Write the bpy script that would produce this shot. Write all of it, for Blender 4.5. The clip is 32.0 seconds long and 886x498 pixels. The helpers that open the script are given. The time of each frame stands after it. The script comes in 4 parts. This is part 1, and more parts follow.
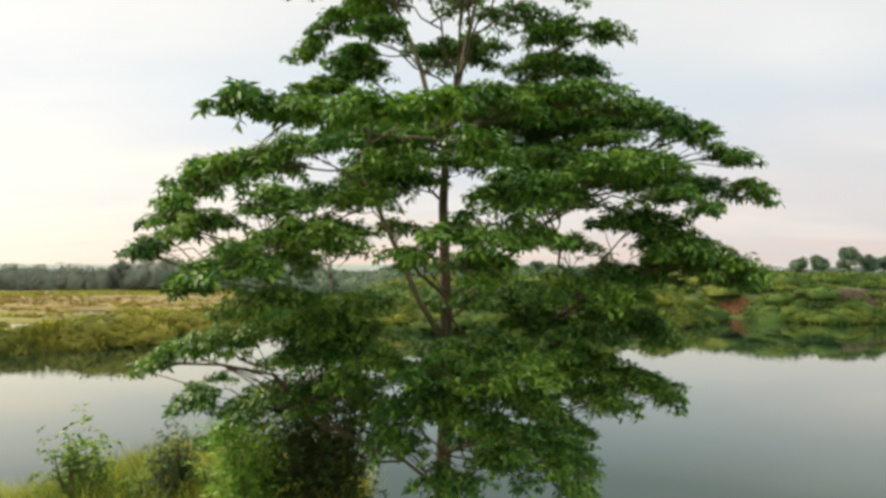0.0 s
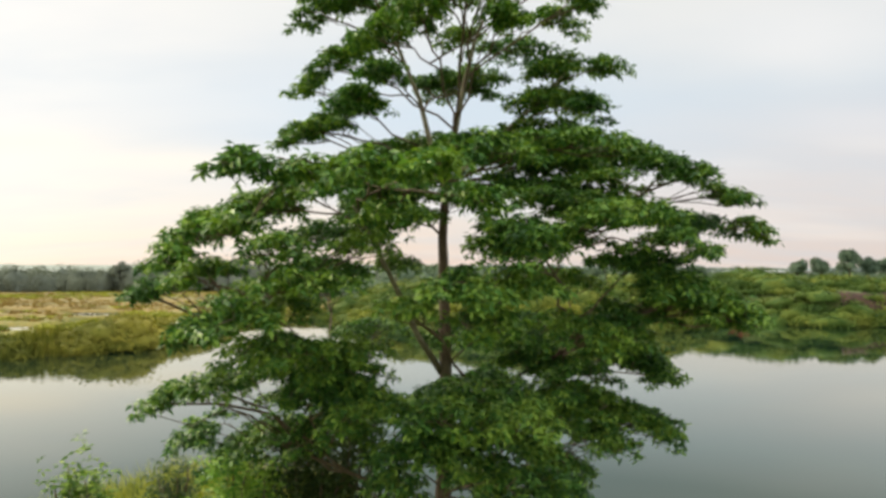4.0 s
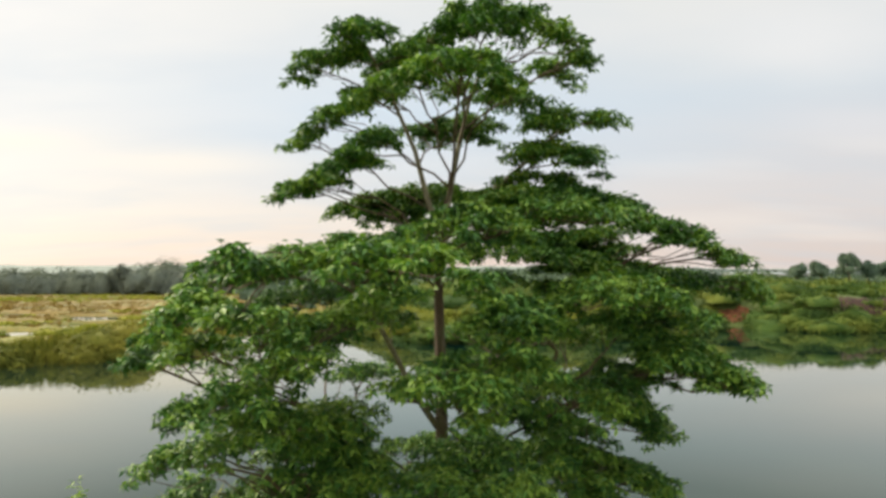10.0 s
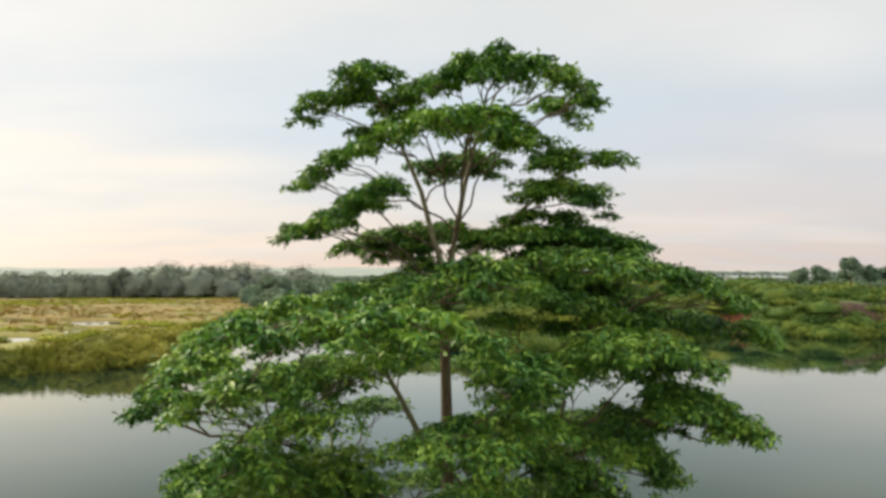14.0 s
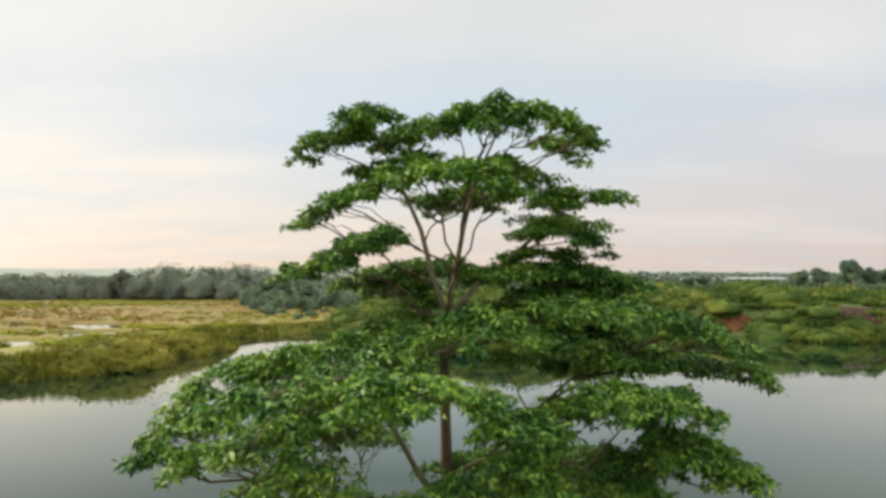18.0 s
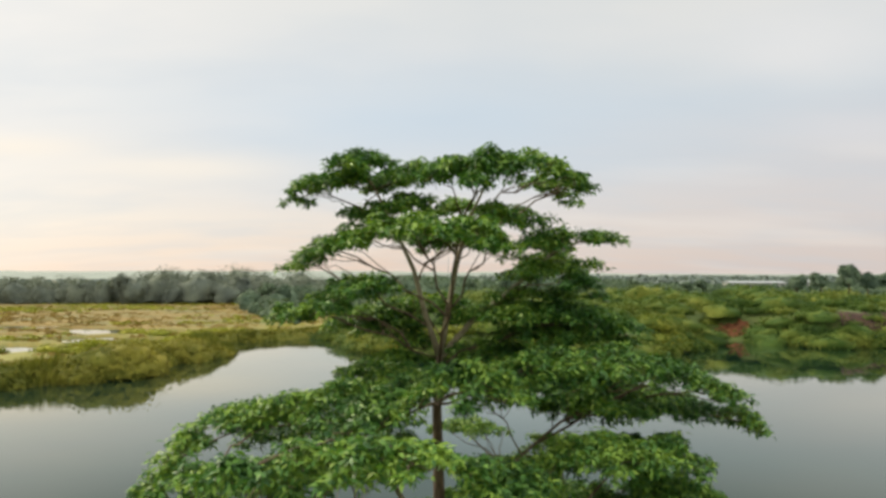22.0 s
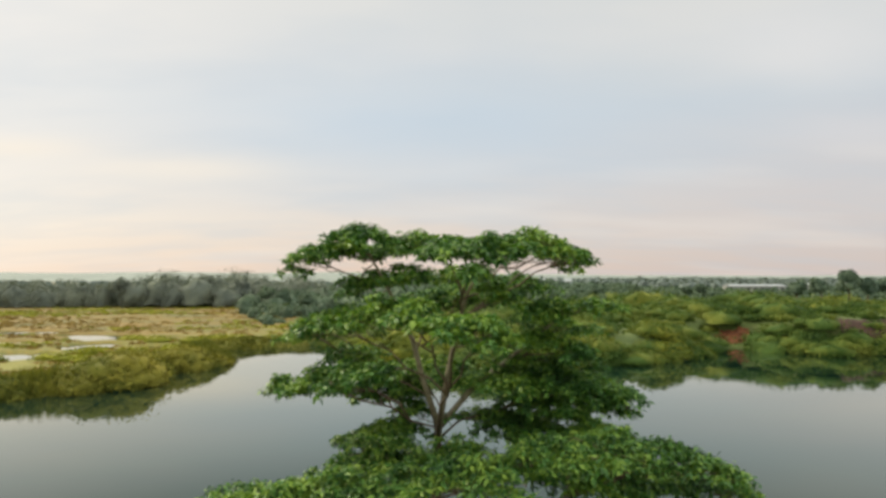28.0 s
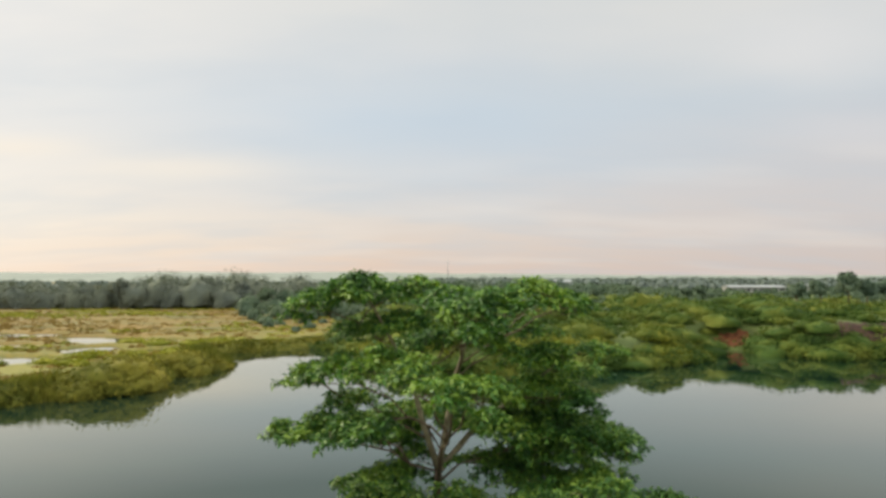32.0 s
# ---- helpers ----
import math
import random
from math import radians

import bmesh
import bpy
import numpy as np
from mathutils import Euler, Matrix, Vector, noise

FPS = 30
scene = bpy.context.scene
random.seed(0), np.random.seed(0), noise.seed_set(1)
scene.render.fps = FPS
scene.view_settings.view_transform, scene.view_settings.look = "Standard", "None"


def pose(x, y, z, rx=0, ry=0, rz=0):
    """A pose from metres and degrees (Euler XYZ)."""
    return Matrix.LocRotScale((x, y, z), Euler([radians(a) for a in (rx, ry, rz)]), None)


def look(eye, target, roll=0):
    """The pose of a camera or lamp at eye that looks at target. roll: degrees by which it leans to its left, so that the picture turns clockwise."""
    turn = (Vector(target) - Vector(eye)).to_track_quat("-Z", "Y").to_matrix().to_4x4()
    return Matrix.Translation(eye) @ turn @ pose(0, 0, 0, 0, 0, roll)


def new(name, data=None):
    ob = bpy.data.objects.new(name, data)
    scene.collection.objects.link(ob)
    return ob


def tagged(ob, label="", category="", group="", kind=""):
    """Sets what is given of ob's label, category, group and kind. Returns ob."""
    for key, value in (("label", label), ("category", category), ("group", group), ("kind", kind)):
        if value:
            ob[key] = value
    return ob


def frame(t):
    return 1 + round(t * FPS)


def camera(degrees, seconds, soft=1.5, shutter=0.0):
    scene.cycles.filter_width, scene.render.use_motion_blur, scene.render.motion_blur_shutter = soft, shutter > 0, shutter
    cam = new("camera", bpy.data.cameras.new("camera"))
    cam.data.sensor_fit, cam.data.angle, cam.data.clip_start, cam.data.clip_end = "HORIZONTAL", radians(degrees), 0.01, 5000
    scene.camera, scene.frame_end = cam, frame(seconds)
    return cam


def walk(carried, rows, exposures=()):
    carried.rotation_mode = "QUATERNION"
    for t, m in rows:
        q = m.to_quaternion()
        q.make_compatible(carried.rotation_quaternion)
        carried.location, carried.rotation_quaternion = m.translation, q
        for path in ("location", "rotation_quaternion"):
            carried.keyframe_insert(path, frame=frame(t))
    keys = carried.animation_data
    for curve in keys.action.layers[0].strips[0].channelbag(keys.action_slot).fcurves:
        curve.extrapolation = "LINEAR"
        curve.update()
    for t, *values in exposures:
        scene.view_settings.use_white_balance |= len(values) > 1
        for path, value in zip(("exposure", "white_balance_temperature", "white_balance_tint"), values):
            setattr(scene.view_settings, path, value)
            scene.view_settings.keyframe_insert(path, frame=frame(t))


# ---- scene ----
cam = camera(70.0, 32.0, soft=3.2)

PATH = [
    (0.0, pose(0.019, 0.009, 11.571, 91.893, -0.000, 0.011)),
    (1.0, pose(0.019, 0.009, 11.740, 91.893, -0.000, 0.011)),
    (2.0, pose(0.016, 0.006, 11.907, 91.865, -0.000, 0.019)),
    (3.0, pose(0.013, -0.011, 12.078, 91.910, -0.000, 0.003)),
    (3.5, pose(0.017, -0.022, 12.164, 91.929, -0.000, -0.000)),
    (5.5, pose(0.070, -0.028, 12.504, 91.924, -0.000, -0.017)),
    (6.5, pose(0.087, -0.034, 12.680, 91.926, 0.000, -0.038)),
    (7.5, pose(0.094, -0.029, 12.859, 91.926, -0.000, -0.086)),
    (8.5, pose(0.096, -0.024, 13.031, 91.927, -0.000, -0.101)),
    (9.5, pose(0.103, -0.022, 13.215, 91.947, -0.000, -0.063)),
    (10.5, pose(0.094, -0.008, 13.401, 92.012, 0.000, -0.013)),
    (11.5, pose(0.074, 0.007, 13.575, 92.053, 0.000, 0.018)),
    (12.5, pose(0.041, 0.016, 13.767, 92.119, 0.000, 0.032)),
    (13.5, pose(0.007, 0.013, 13.971, 92.157, 0.000, 0.041)),
    (14.5, pose(-0.001, -0.007, 14.166, 92.174, 0.000, 0.066)),
    (16.5, pose(-0.002, -0.031, 14.552, 92.186, 0.000, 0.081)),
    (17.5, pose(0.002, -0.038, 14.733, 92.197, 0.000, 0.062)),
    (18.5, pose(0.012, -0.047, 14.916, 92.219, 0.000, 0.024)),
    (19.5, pose(0.032, -0.077, 15.116, 92.266, 0.000, 0.005)),
    (20.5, pose(0.071, -0.130, 15.305, 92.315, 0.000, -0.003)),
    (21.5, pose(0.118, -0.178, 15.484, 92.382, -0.000, -0.006)),
    (22.5, pose(0.156, -0.227, 15.670, 92.489, -0.000, -0.034)),
    (23.5, pose(0.179, -0.258, 15.883, 92.611, -0.000, -0.029)),
    (24.5, pose(0.177, -0.276, 16.126, 92.638, -0.000, -0.025)),
    (25.5, pose(0.171, -0.254, 16.357, 92.626, -0.000, -0.033)),
    (27.5, pose(0.156, -0.144, 16.823, 92.565, -0.000, -0.037)),
    (28.5, pose(0.158, -0.145, 17.045, 92.522, -0.000, -0.040)),
    (29.5, pose(0.153, -0.166, 17.244, 92.516, -0.000, -0.051)),
    (30.5, pose(0.146, -0.169, 17.474, 92.516, -0.000, -0.064)),
    (32.0, pose(0.150, -0.160, 17.812, 92.493, -0.000, -0.068)),
]
walk(cam, PATH, exposures=[(0.0, 0.26), (7.0, 0.22), (13.0, 0.17), (19.0, 0.11), (25.0, 0.03), (32.0, -0.02)])

# ---- light -------------------------------------------------------------
SUN_AZ, SUN_EL = -56.0, 32.0          # degrees from +y towards +x, above the horizon


def direction(azimuth, elevation):
    a, e = radians(azimuth), radians(elevation)
    return Vector((math.sin(a) * math.cos(e), math.cos(a) * math.cos(e), math.sin(e)))


sun = new("sun", bpy.data.lights.new("sun", "SUN"))
sun.data.energy, sun.data.angle, sun.data.color = 5.0, radians(24), (1.0, 0.88, 0.68)
sun.matrix_world = look(direction(SUN_AZ, SUN_EL) * 50, (0, 0, 0))


class Nodes:
    """Short hand for building a node tree."""

    def __init__(self, tree):
        self.tree = tree
        tree.nodes.clear()

    def add(self, kind, **values):
        node = self.tree.nodes.new(kind)
        for key, value in values.items():
            if key in node.inputs:
                self.plug(value, node.inputs[key])
            elif key == "operation":
                node.operation = value
            elif key == "sky_type":
                node.sky_type = value
            elif key == "sun_disc":
                node.sun_disc = value
        return node

    def plug(self, value, socket):
        if isinstance(value, bpy.types.NodeSocket):
            self.tree.links.new(value, socket)
        else:
            socket.default_value = value

    def math(self, op, a, b=0.0, clamp=False):
        node = self.tree.nodes.new("ShaderNodeMath")
        node.operation, node.use_clamp = op, clamp
        self.plug(a, node.inputs[0])
        self.plug(b, node.inputs[1])
        return node.outputs[0]

    def mix(self, fac, a, b, blend="MIX"):
        node = self.tree.nodes.new("ShaderNodeMix")
        node.data_type, node.blend_type = "RGBA", blend
        self.plug(fac, node.inputs[0])
        self.plug(a, node.inputs[6])
        self.plug(b, node.inputs[7])
        return node.outputs[2]

    def ramp(self, fac, *stops):
        node = self.tree.nodes.new("ShaderNodeValToRGB")
        self.plug(fac, node.inputs[0])
        while len(node.color_ramp.elements) < len(stops):
            node.color_ramp.elements.new(0.5)
        for element, (place, colour) in zip(node.color_ramp.elements, stops):
            element.position, element.color = place, (*colour, 1) if len(colour) == 3 else colour
        return node.outputs[0]

    def noise(self, vector, scale, detail=4.0, rough=0.55):
        node = self.tree.nodes.new("ShaderNodeTexNoise")
        if vector is not None:
            self.tree.links.new(vector, node.inputs["Vector"])
        node.inputs["Scale"].default_value = scale
        node.inputs["Detail"].default_value = detail
        node.inputs["Roughness"].default_value = rough
        return node.outputs[0]

    def scaled(self, vector, x, y, z):
        node = self.tree.nodes.new("ShaderNodeMapping")
        self.tree.links.new(vector, node.inputs[0])
        node.inputs["Scale"].default_value = (x, y, z)
        return node.outputs[0]


def build_world():
    world = bpy.data.worlds.new("evening_sky")
    scene.world = world
    world.use_nodes = True
    n = Nodes(world.node_tree)
    way = n.add("ShaderNodeTexCoord").outputs["Generated"]
    parts = n.add("ShaderNodeSeparateXYZ", Vector=way)
    x, y, z = parts.outputs
    sky = n.add("ShaderNodeTexSky", sky_type="NISHITA", sun_disc=False)
    sky.sun_elevation, sky.sun_rotation = radians(SUN_EL), radians(SUN_AZ)
    clear = n.mix(1.0, sky.outputs[0], (0.1, 0.1, 0.1, 1), "MULTIPLY")
    # the cloud sheet: pink over the horizon, pale blue-grey higher up
    west = n.ramp(n.math("SUBTRACT", 0.5, n.math("MULTIPLY", x, 0.8)), (0.1, (0, 0, 0)), (0.95, (1, 1, 1)))
    low = n.mix(west, (0.68, 0.585, 0.545, 1), (0.88, 0.66, 0.51, 1))
    mid = n.mix(west, (0.70, 0.63, 0.60, 1), (0.90, 0.765, 0.63, 1))
    cover = n.mix(n.ramp(z, (0.015, (0, 0, 0)), (0.085, (1, 1, 1))), low, mid)
    cover = n.mix(n.ramp(z, (0.08, (0, 0, 0)), (0.25, (1, 1, 1))), cover, (0.655, 0.692, 0.718, 1))
    cover = n.mix(n.ramp(z, (0.22, (0, 0, 0)), (0.40, (1, 1, 1))), cover, (0.75, 0.758, 0.73, 1))
    cover = n.mix(n.ramp(z, (0.42, (0, 0, 0)), (0.95, (1, 1, 1))), cover, (2.7, 2.68, 2.42, 1))
    # the sheet is lighter on the side away from the lake
    cover = n.mix(n.ramp(n.math("MULTIPLY", y, -1.0), (0.0, (0, 0, 0)), (0.8, (0.9, 0.9, 0.9))), cover, (1.35, 1.34, 1.22, 1), "LIGHTEN")
    toward = n.add("ShaderNodeVectorMath", operation="DOT_PRODUCT")
    n.plug(way, toward.inputs[0])
    toward.inputs[1].default_value = direction(-66, 26)
    glow = n.ramp(toward.outputs["Value"], (0.45, (0, 0, 0)), (0.72, (0.32, 0.32, 0.32)), (1.0, (1, 1, 1)))
    cover = n.mix(glow, cover, (0.985, 0.93, 0.84, 1))
    high = n.math("ADD", n.math("MAXIMUM", z, 0.0), 0.16)
    flat = n.add("ShaderNodeCombineXYZ", X=n.math("DIVIDE", x, high), Y=n.math("DIVIDE", y, high), Z=0.0).outputs[0]
    streak = n.noise(n.scaled(flat, 0.8, 1.5, 1.0), 1.3, 5.0, 0.5)
    wisps = n.ramp(streak, (0.42, (0, 0, 0)), (0.66, (1, 1, 1)))
    dim = n.mix(n.math("MULTIPLY", wisps, n.ramp(z, (0.42, (0.30, 0.30, 0.30)), (0.6, (0, 0, 0)))), cover, (0.55, 0.63, 0.70, 1))
    moved = n.add("ShaderNodeVectorMath", operation="ADD")
    n.plug(flat, moved.inputs[0])
    moved.inputs[1].default_value = (4.3, 1.9, 0.0)
    patch = n.ramp(n.noise(n.scaled(moved.outputs[0], 0.8, 1.7, 1.0), 0.75, 3.0, 0.45), (0.50, (0, 0, 0)), (0.68, (1, 1, 1)))
    lit = n.mix(n.math("MULTIPLY", patch, n.ramp(z, (0.36, (0.30, 0.30, 0.30)), (0.5, (0, 0, 0)))), dim, (0.92, 0.86, 0.79, 1))
    # a pale blue break in the sheet and a few soft lit clouds
    ahead = n.math("MAXIMUM", y, 0.05)
    across, above = n.math("DIVIDE", x, ahead), n.math("DIVIDE", z, ahead)
    fray = n.math("MULTIPLY", n.math("SUBTRACT", n.noise(n.scaled(way, 4.0, 4.0, 9.0), 1.6, 4.0, 0.55), 0.5), 1.5)
    for u, v, wide, tall, tint, share in ((-0.02, 0.235, 0.34, 0.09, (0.60, 0.705, 0.79, 1), 0.6), (-0.42, 0.172, 0.13, 0.019, (1.02, 0.90, 0.74, 1), 0.6),
                                          (-0.68, 0.205, 0.10, 0.016, (1.0, 0.88, 0.72, 1), 0.6), (0.58, 0.37, 0.12, 0.05, (0.86, 0.84, 0.82, 1), 0.4),
                                          (0.66, 0.235, 0.10, 0.025, (0.82, 0.77, 0.75, 1), 0.4)):
        a = n.math("POWER", n.math("ABSOLUTE", n.math("DIVIDE", n.math("SUBTRACT", across, u), wide)), 2.0)
        b = n.math("POWER", n.math("ABSOLUTE", n.math("DIVIDE", n.math("SUBTRACT", above, v), tall)), 2.0)
        body = n.math("MULTIPLY", share, n.math("POWER", 2.72, n.math("MULTIPLY", n.math("ADD", n.math("ADD", a, b), n.math("MULTIPLY", fray, 0.6)), -0.7)), True)
        lit = n.mix(body, lit, tint)
    colour = n.mix(0.9, clear, lit)
    back = n.add("ShaderNodeBackground", Color=colour, Strength=1.0)
    n.add("ShaderNodeOutputWorld", Surface=back.outputs[0])


build_world()


# ---- materials -----------------------------------------------------------
def material(name):
    m = bpy.data.materials.new(name)
    m.use_nodes = True
    return m, Nodes(m.node_tree)


def finish(n, colour, rough=0.7, height=None, bump=0.3, depth=0.02, translucent=0.0, specular=0.4):
    shader = n.add("ShaderNodeBsdfPrincipled", **{"Base Color": colour, "Roughness": rough, "Specular IOR Level": specular})
    if height is not None:
        relief = n.add("ShaderNodeBump", Height=height, Strength=bump, Distance=depth)
        n.plug(relief.outputs[0], shader.inputs["Normal"])
    out = shader.outputs[0]
    if translucent:
        thin = n.add("ShaderNodeBsdfTranslucent", Color=n.mix(1.0, colour, (1.10, 1.18, 0.6, 1), "MULTIPLY"))
        mixed = n.add("ShaderNodeMixShader", Fac=translucent)
        n.plug(out, mixed.inputs[1])
        n.plug(thin.outputs[0], mixed.inputs[2])
        out = mixed.outputs[0]
    n.add("ShaderNodeOutputMaterial", Surface=out)


def place(n):
    return n.add("ShaderNodeNewGeometry").outputs["Position"]


def leaf_material(name, dark, mid, light, translucent=0.3, patch=0.5, rough=0.5, single=0.55, gloss=0.12):
    """Leaves: each its own shade, with larger drifts of tone over the crown."""
    m, n = material(name)
    geo = n.add("ShaderNodeNewGeometry")
    own = n.math("ADD", n.math("MULTIPLY", geo.outputs["Random Per Island"], single),
                 n.math("MULTIPLY", n.noise(geo.outputs["Position"], patch, 3.0), 1.15 - single))
    info = n.add("ShaderNodeObjectInfo")
    own = n.math("ADD", own, n.math("MULTIPLY", n.math("SUBTRACT", info.outputs["Random"], 0.5), 0.14))
    colour = n.ramp(own, (0.34, dark), (0.55, mid), (0.78, light))
    vein = n.noise(geo.outputs["Position"], 40.0, 2.0)
    finish(n, n.mix(n.math("MULTIPLY", vein, 0.25), colour, dark + (1,)), rough, vein, 0.2, 0.004, translucent, gloss)
    return m


LEAF = leaf_material("tree_leaf", (0.028, 0.078, 0.021), (0.070, 0.172, 0.030), (0.23, 0.345, 0.050), 0.19, 1.3, 0.48, 0.42, 0.18)
LEAF_BUSH = leaf_material("shrub_leaf", (0.050, 0.105, 0.018), (0.14, 0.245, 0.034), (0.31, 0.39, 0.065))
# pale blue-grey: the far plain's air haze is put into this base colour
LEAF_HAZE = leaf_material("haze_tinted_leaf", (0.125, 0.156, 0.148), (0.142, 0.174, 0.162), (0.160, 0.194, 0.172), 0.12, 0.02, 0.9, 0.05, 0.03)
LEAF_DARK = leaf_material("dark_leaf", (0.028, 0.050, 0.020), (0.052, 0.090, 0.028), (0.10, 0.14, 0.036))
SEDGE = leaf_material("sedge_blade", (0.095, 0.118, 0.012), (0.20, 0.212, 0.021), (0.34, 0.33, 0.042), 0.2, 0.10, 0.8, 0.2)
STRAW = leaf_material("straw_blade", (0.125, 0.080, 0.020), (0.190, 0.124, 0.029), (0.26, 0.178, 0.042), 0.2, 0.10, 0.8, 0.2)
LEAF_BRIGHT = leaf_material("bright_leaf", (0.065, 0.165, 0.026), (0.155, 0.315, 0.042), (0.32, 0.46, 0.07))
LEAF_BANK = leaf_material("bank_leaf", (0.021, 0.045, 0.011), (0.053, 0.096, 0.017), (0.150, 0.170, 0.027), 0.2, 0.10, 0.8, 0.14)
SHORE_GRASS = leaf_material("shore_grass_blade", (0.052, 0.078, 0.012), (0.112, 0.138, 0.018), (0.225, 0.225, 0.030), 0.2, 0.16, 0.8, 0.16)
# forest green greyed and lightened to paint in the mist before it
LEAF_FAR = leaf_material("haze_tinted_forest_leaf", (0.086, 0.104, 0.092), (0.124, 0.143, 0.121), (0.168, 0.188, 0.142), 0.12, 0.11, 0.9, 0.16, 0.05)
# these two greens are paled and blued to carry some distance haze
LEAF_ROW = leaf_material("haze_paled_round_tree_leaf", (0.068, 0.106, 0.080), (0.094, 0.138, 0.094), (0.130, 0.176, 0.106), 0.15, 0.25, 0.8, 0.22)
LEAF_MID = leaf_material("haze_paled_wood_leaf", (0.060, 0.092, 0.062), (0.080, 0.118, 0.078), (0.108, 0.150, 0.088), 0.15, 0.05, 0.8, 0.12)
GRASS = leaf_material("grass_blade", (0.085, 0.120, 0.020), (0.24, 0.265, 0.038), (0.42, 0.39, 0.068), 0.3, 0.25)
REED = leaf_material("reed_blade", (0.062, 0.078, 0.014), (0.130, 0.134, 0.021), (0.245, 0.215, 0.034), 0.2, 0.14, 0.8, 0.16)


def plain_material(name, dark, light, scale, rough=0.7, bump=0.2, metal=0.0):
    m, n = material(name)
    grain = n.noise(place(n), scale, 5.0, 0.65)
    finish(n, n.ramp(grain, (0.35, dark), (0.65, light)), rough, grain, bump, 0.02)
    return m


def bark_material():
    m, n = material("bark")
    where = place(n)
    streak = n.noise(n.scaled(where, 9.0, 9.0, 1.6), 3.0, 6.0, 0.65)
    blotch = n.noise(where, 2.2, 4.0)
    colour = n.ramp(streak, (0.3, (0.045, 0.030, 0.020)), (0.55, (0.115, 0.078, 0.050)), (0.8, (0.22, 0.155, 0.10)))
    colour = n.mix(n.ramp(blotch, (0.5, (0, 0, 0)), (0.7, (0.7, 0.7, 0.7))), colour, (0.12, 0.115, 0.07, 1))
    finish(n, colour, 0.85, streak, 0.7, 0.03)
    return m


BARK = bark_material()
LIMB_BARK = plain_material("limb_bark", (0.13, 0.112, 0.072), (0.26, 0.225, 0.15), 7.0, 0.8, 0.5)


def water_material():
    m, n = material("lake_water")
    where = place(n)
    ripple = n.noise(n.scaled(where, 0.5, 0.9, 1.0), 0.9, 3.0)
    drift = n.noise(where, 0.03, 3.0)
    colour = n.mix(drift, (0.002, 0.014, 0.012, 1), (0.003, 0.021, 0.019, 1))
    relief = n.add("ShaderNodeBump", Height=ripple, Strength=0.015, Distance=0.05).outputs[0]
    body = n.add("ShaderNodeBsdfDiffuse", Color=colour, Normal=relief)
    mirror = n.add("ShaderNodeBsdfGlossy", Color=(0.95, 0.945, 0.86, 1), Roughness=0.035, Normal=relief)
    slant = n.add("ShaderNodeLayerWeight", Blend=0.5, Normal=relief).outputs["Facing"]
    share = n.ramp(slant, (0.30, (0.06, 0.06, 0.06)), (0.60, (0.13, 0.13, 0.13)), (0.70, (0.20, 0.20, 0.20)), (0.80, (0.50, 0.50, 0.50)), (0.88, (0.78, 0.78, 0.78)), (1.0, (0.97, 0.97, 0.97)))
    both = n.add("ShaderNodeMixShader", Fac=share)
    n.plug(body.outputs[0], both.inputs[1])
    n.plug(mirror.outputs[0], both.inputs[2])
    n.add("ShaderNodeOutputMaterial", Surface=both.outputs[0])
    return m


WATER = water_material()


def ground_material():
    """Grassland: ochre straw and green, bare red earth where the slope is steep."""
    m, n = material("grassland")
    geo = n.add("ShaderNodeNewGeometry")
    where = geo.outputs["Position"]
    broad = n.noise(n.scaled(where, 0.55, 1.0, 1.0), 0.06, 6.0, 0.62)
    fine = n.noise(where, 0.7, 5.0, 0.7)
    streaks = n.noise(n.scaled(where, 0.12, 1.0, 1.0), 0.35, 5.0, 0.65)
    tone = n.math("ADD", n.math("ADD", n.math("MULTIPLY", broad, 0.45), n.math("MULTIPLY", streaks, 0.35)), n.math("MULTIPLY", fine, 0.2))
    colour = n.ramp(tone, (0.38, (0.045, 0.055, 0.013)), (0.45, (0.09, 0.085, 0.014)), (0.49, (0.125, 0.095, 0.013)), (0.54, (0.150, 0.098, 0.013)), (0.65, (0.19, 0.122, 0.022)))
    side = n.add("ShaderNodeSeparateXYZ", Vector=where)
    # the meadow is wetter and greener towards the lake
    wet = n.ramp(n.math("ADD", n.math("MULTIPLY", n.math("SUBTRACT", side.outputs[1], n.math("ADD", side.outputs[0], 95.0)), 0.004), n.math("MULTIPLY", n.math("SUBTRACT", fine, 0.5), 0.7)), (0.46, (0.85, 0.85, 0.85)), (0.78, (0, 0, 0)))
    colour = n.mix(wet, colour, n.ramp(fine, (0.35, (0.07, 0.085, 0.011)), (0.65, (0.20, 0.195, 0.026))))
    east = n.ramp(n.math("ADD", n.math("MULTIPLY", side.outputs[0], 0.02), n.math("ADD", 0.9, n.math("MULTIPLY", broad, 0.2))), (0.35, (0, 0, 0)), (0.6, (1, 1, 1)))
    green = n.ramp(tone, (0.36, (0.045, 0.07, 0.02)), (0.52, (0.09, 0.12, 0.03)), (0.66, (0.17, 0.17, 0.055)))
    colour = n.mix(east, colour, green)
    slope = n.add("ShaderNodeSeparateXYZ", Vector=geo.outputs["Normal"])
    steep = n.ramp(slope.outputs[2], (0.60, (1, 1, 1)), (0.80, (0, 0, 0)))
    earth = n.ramp(fine, (0.35, (0.055, 0.036, 0.020)), (0.65, (0.115, 0.066, 0.034)))
    finish(n, n.mix(steep, colour, earth), 0.95, fine, 0.6, 0.3)
    return m


GROUND = ground_material()


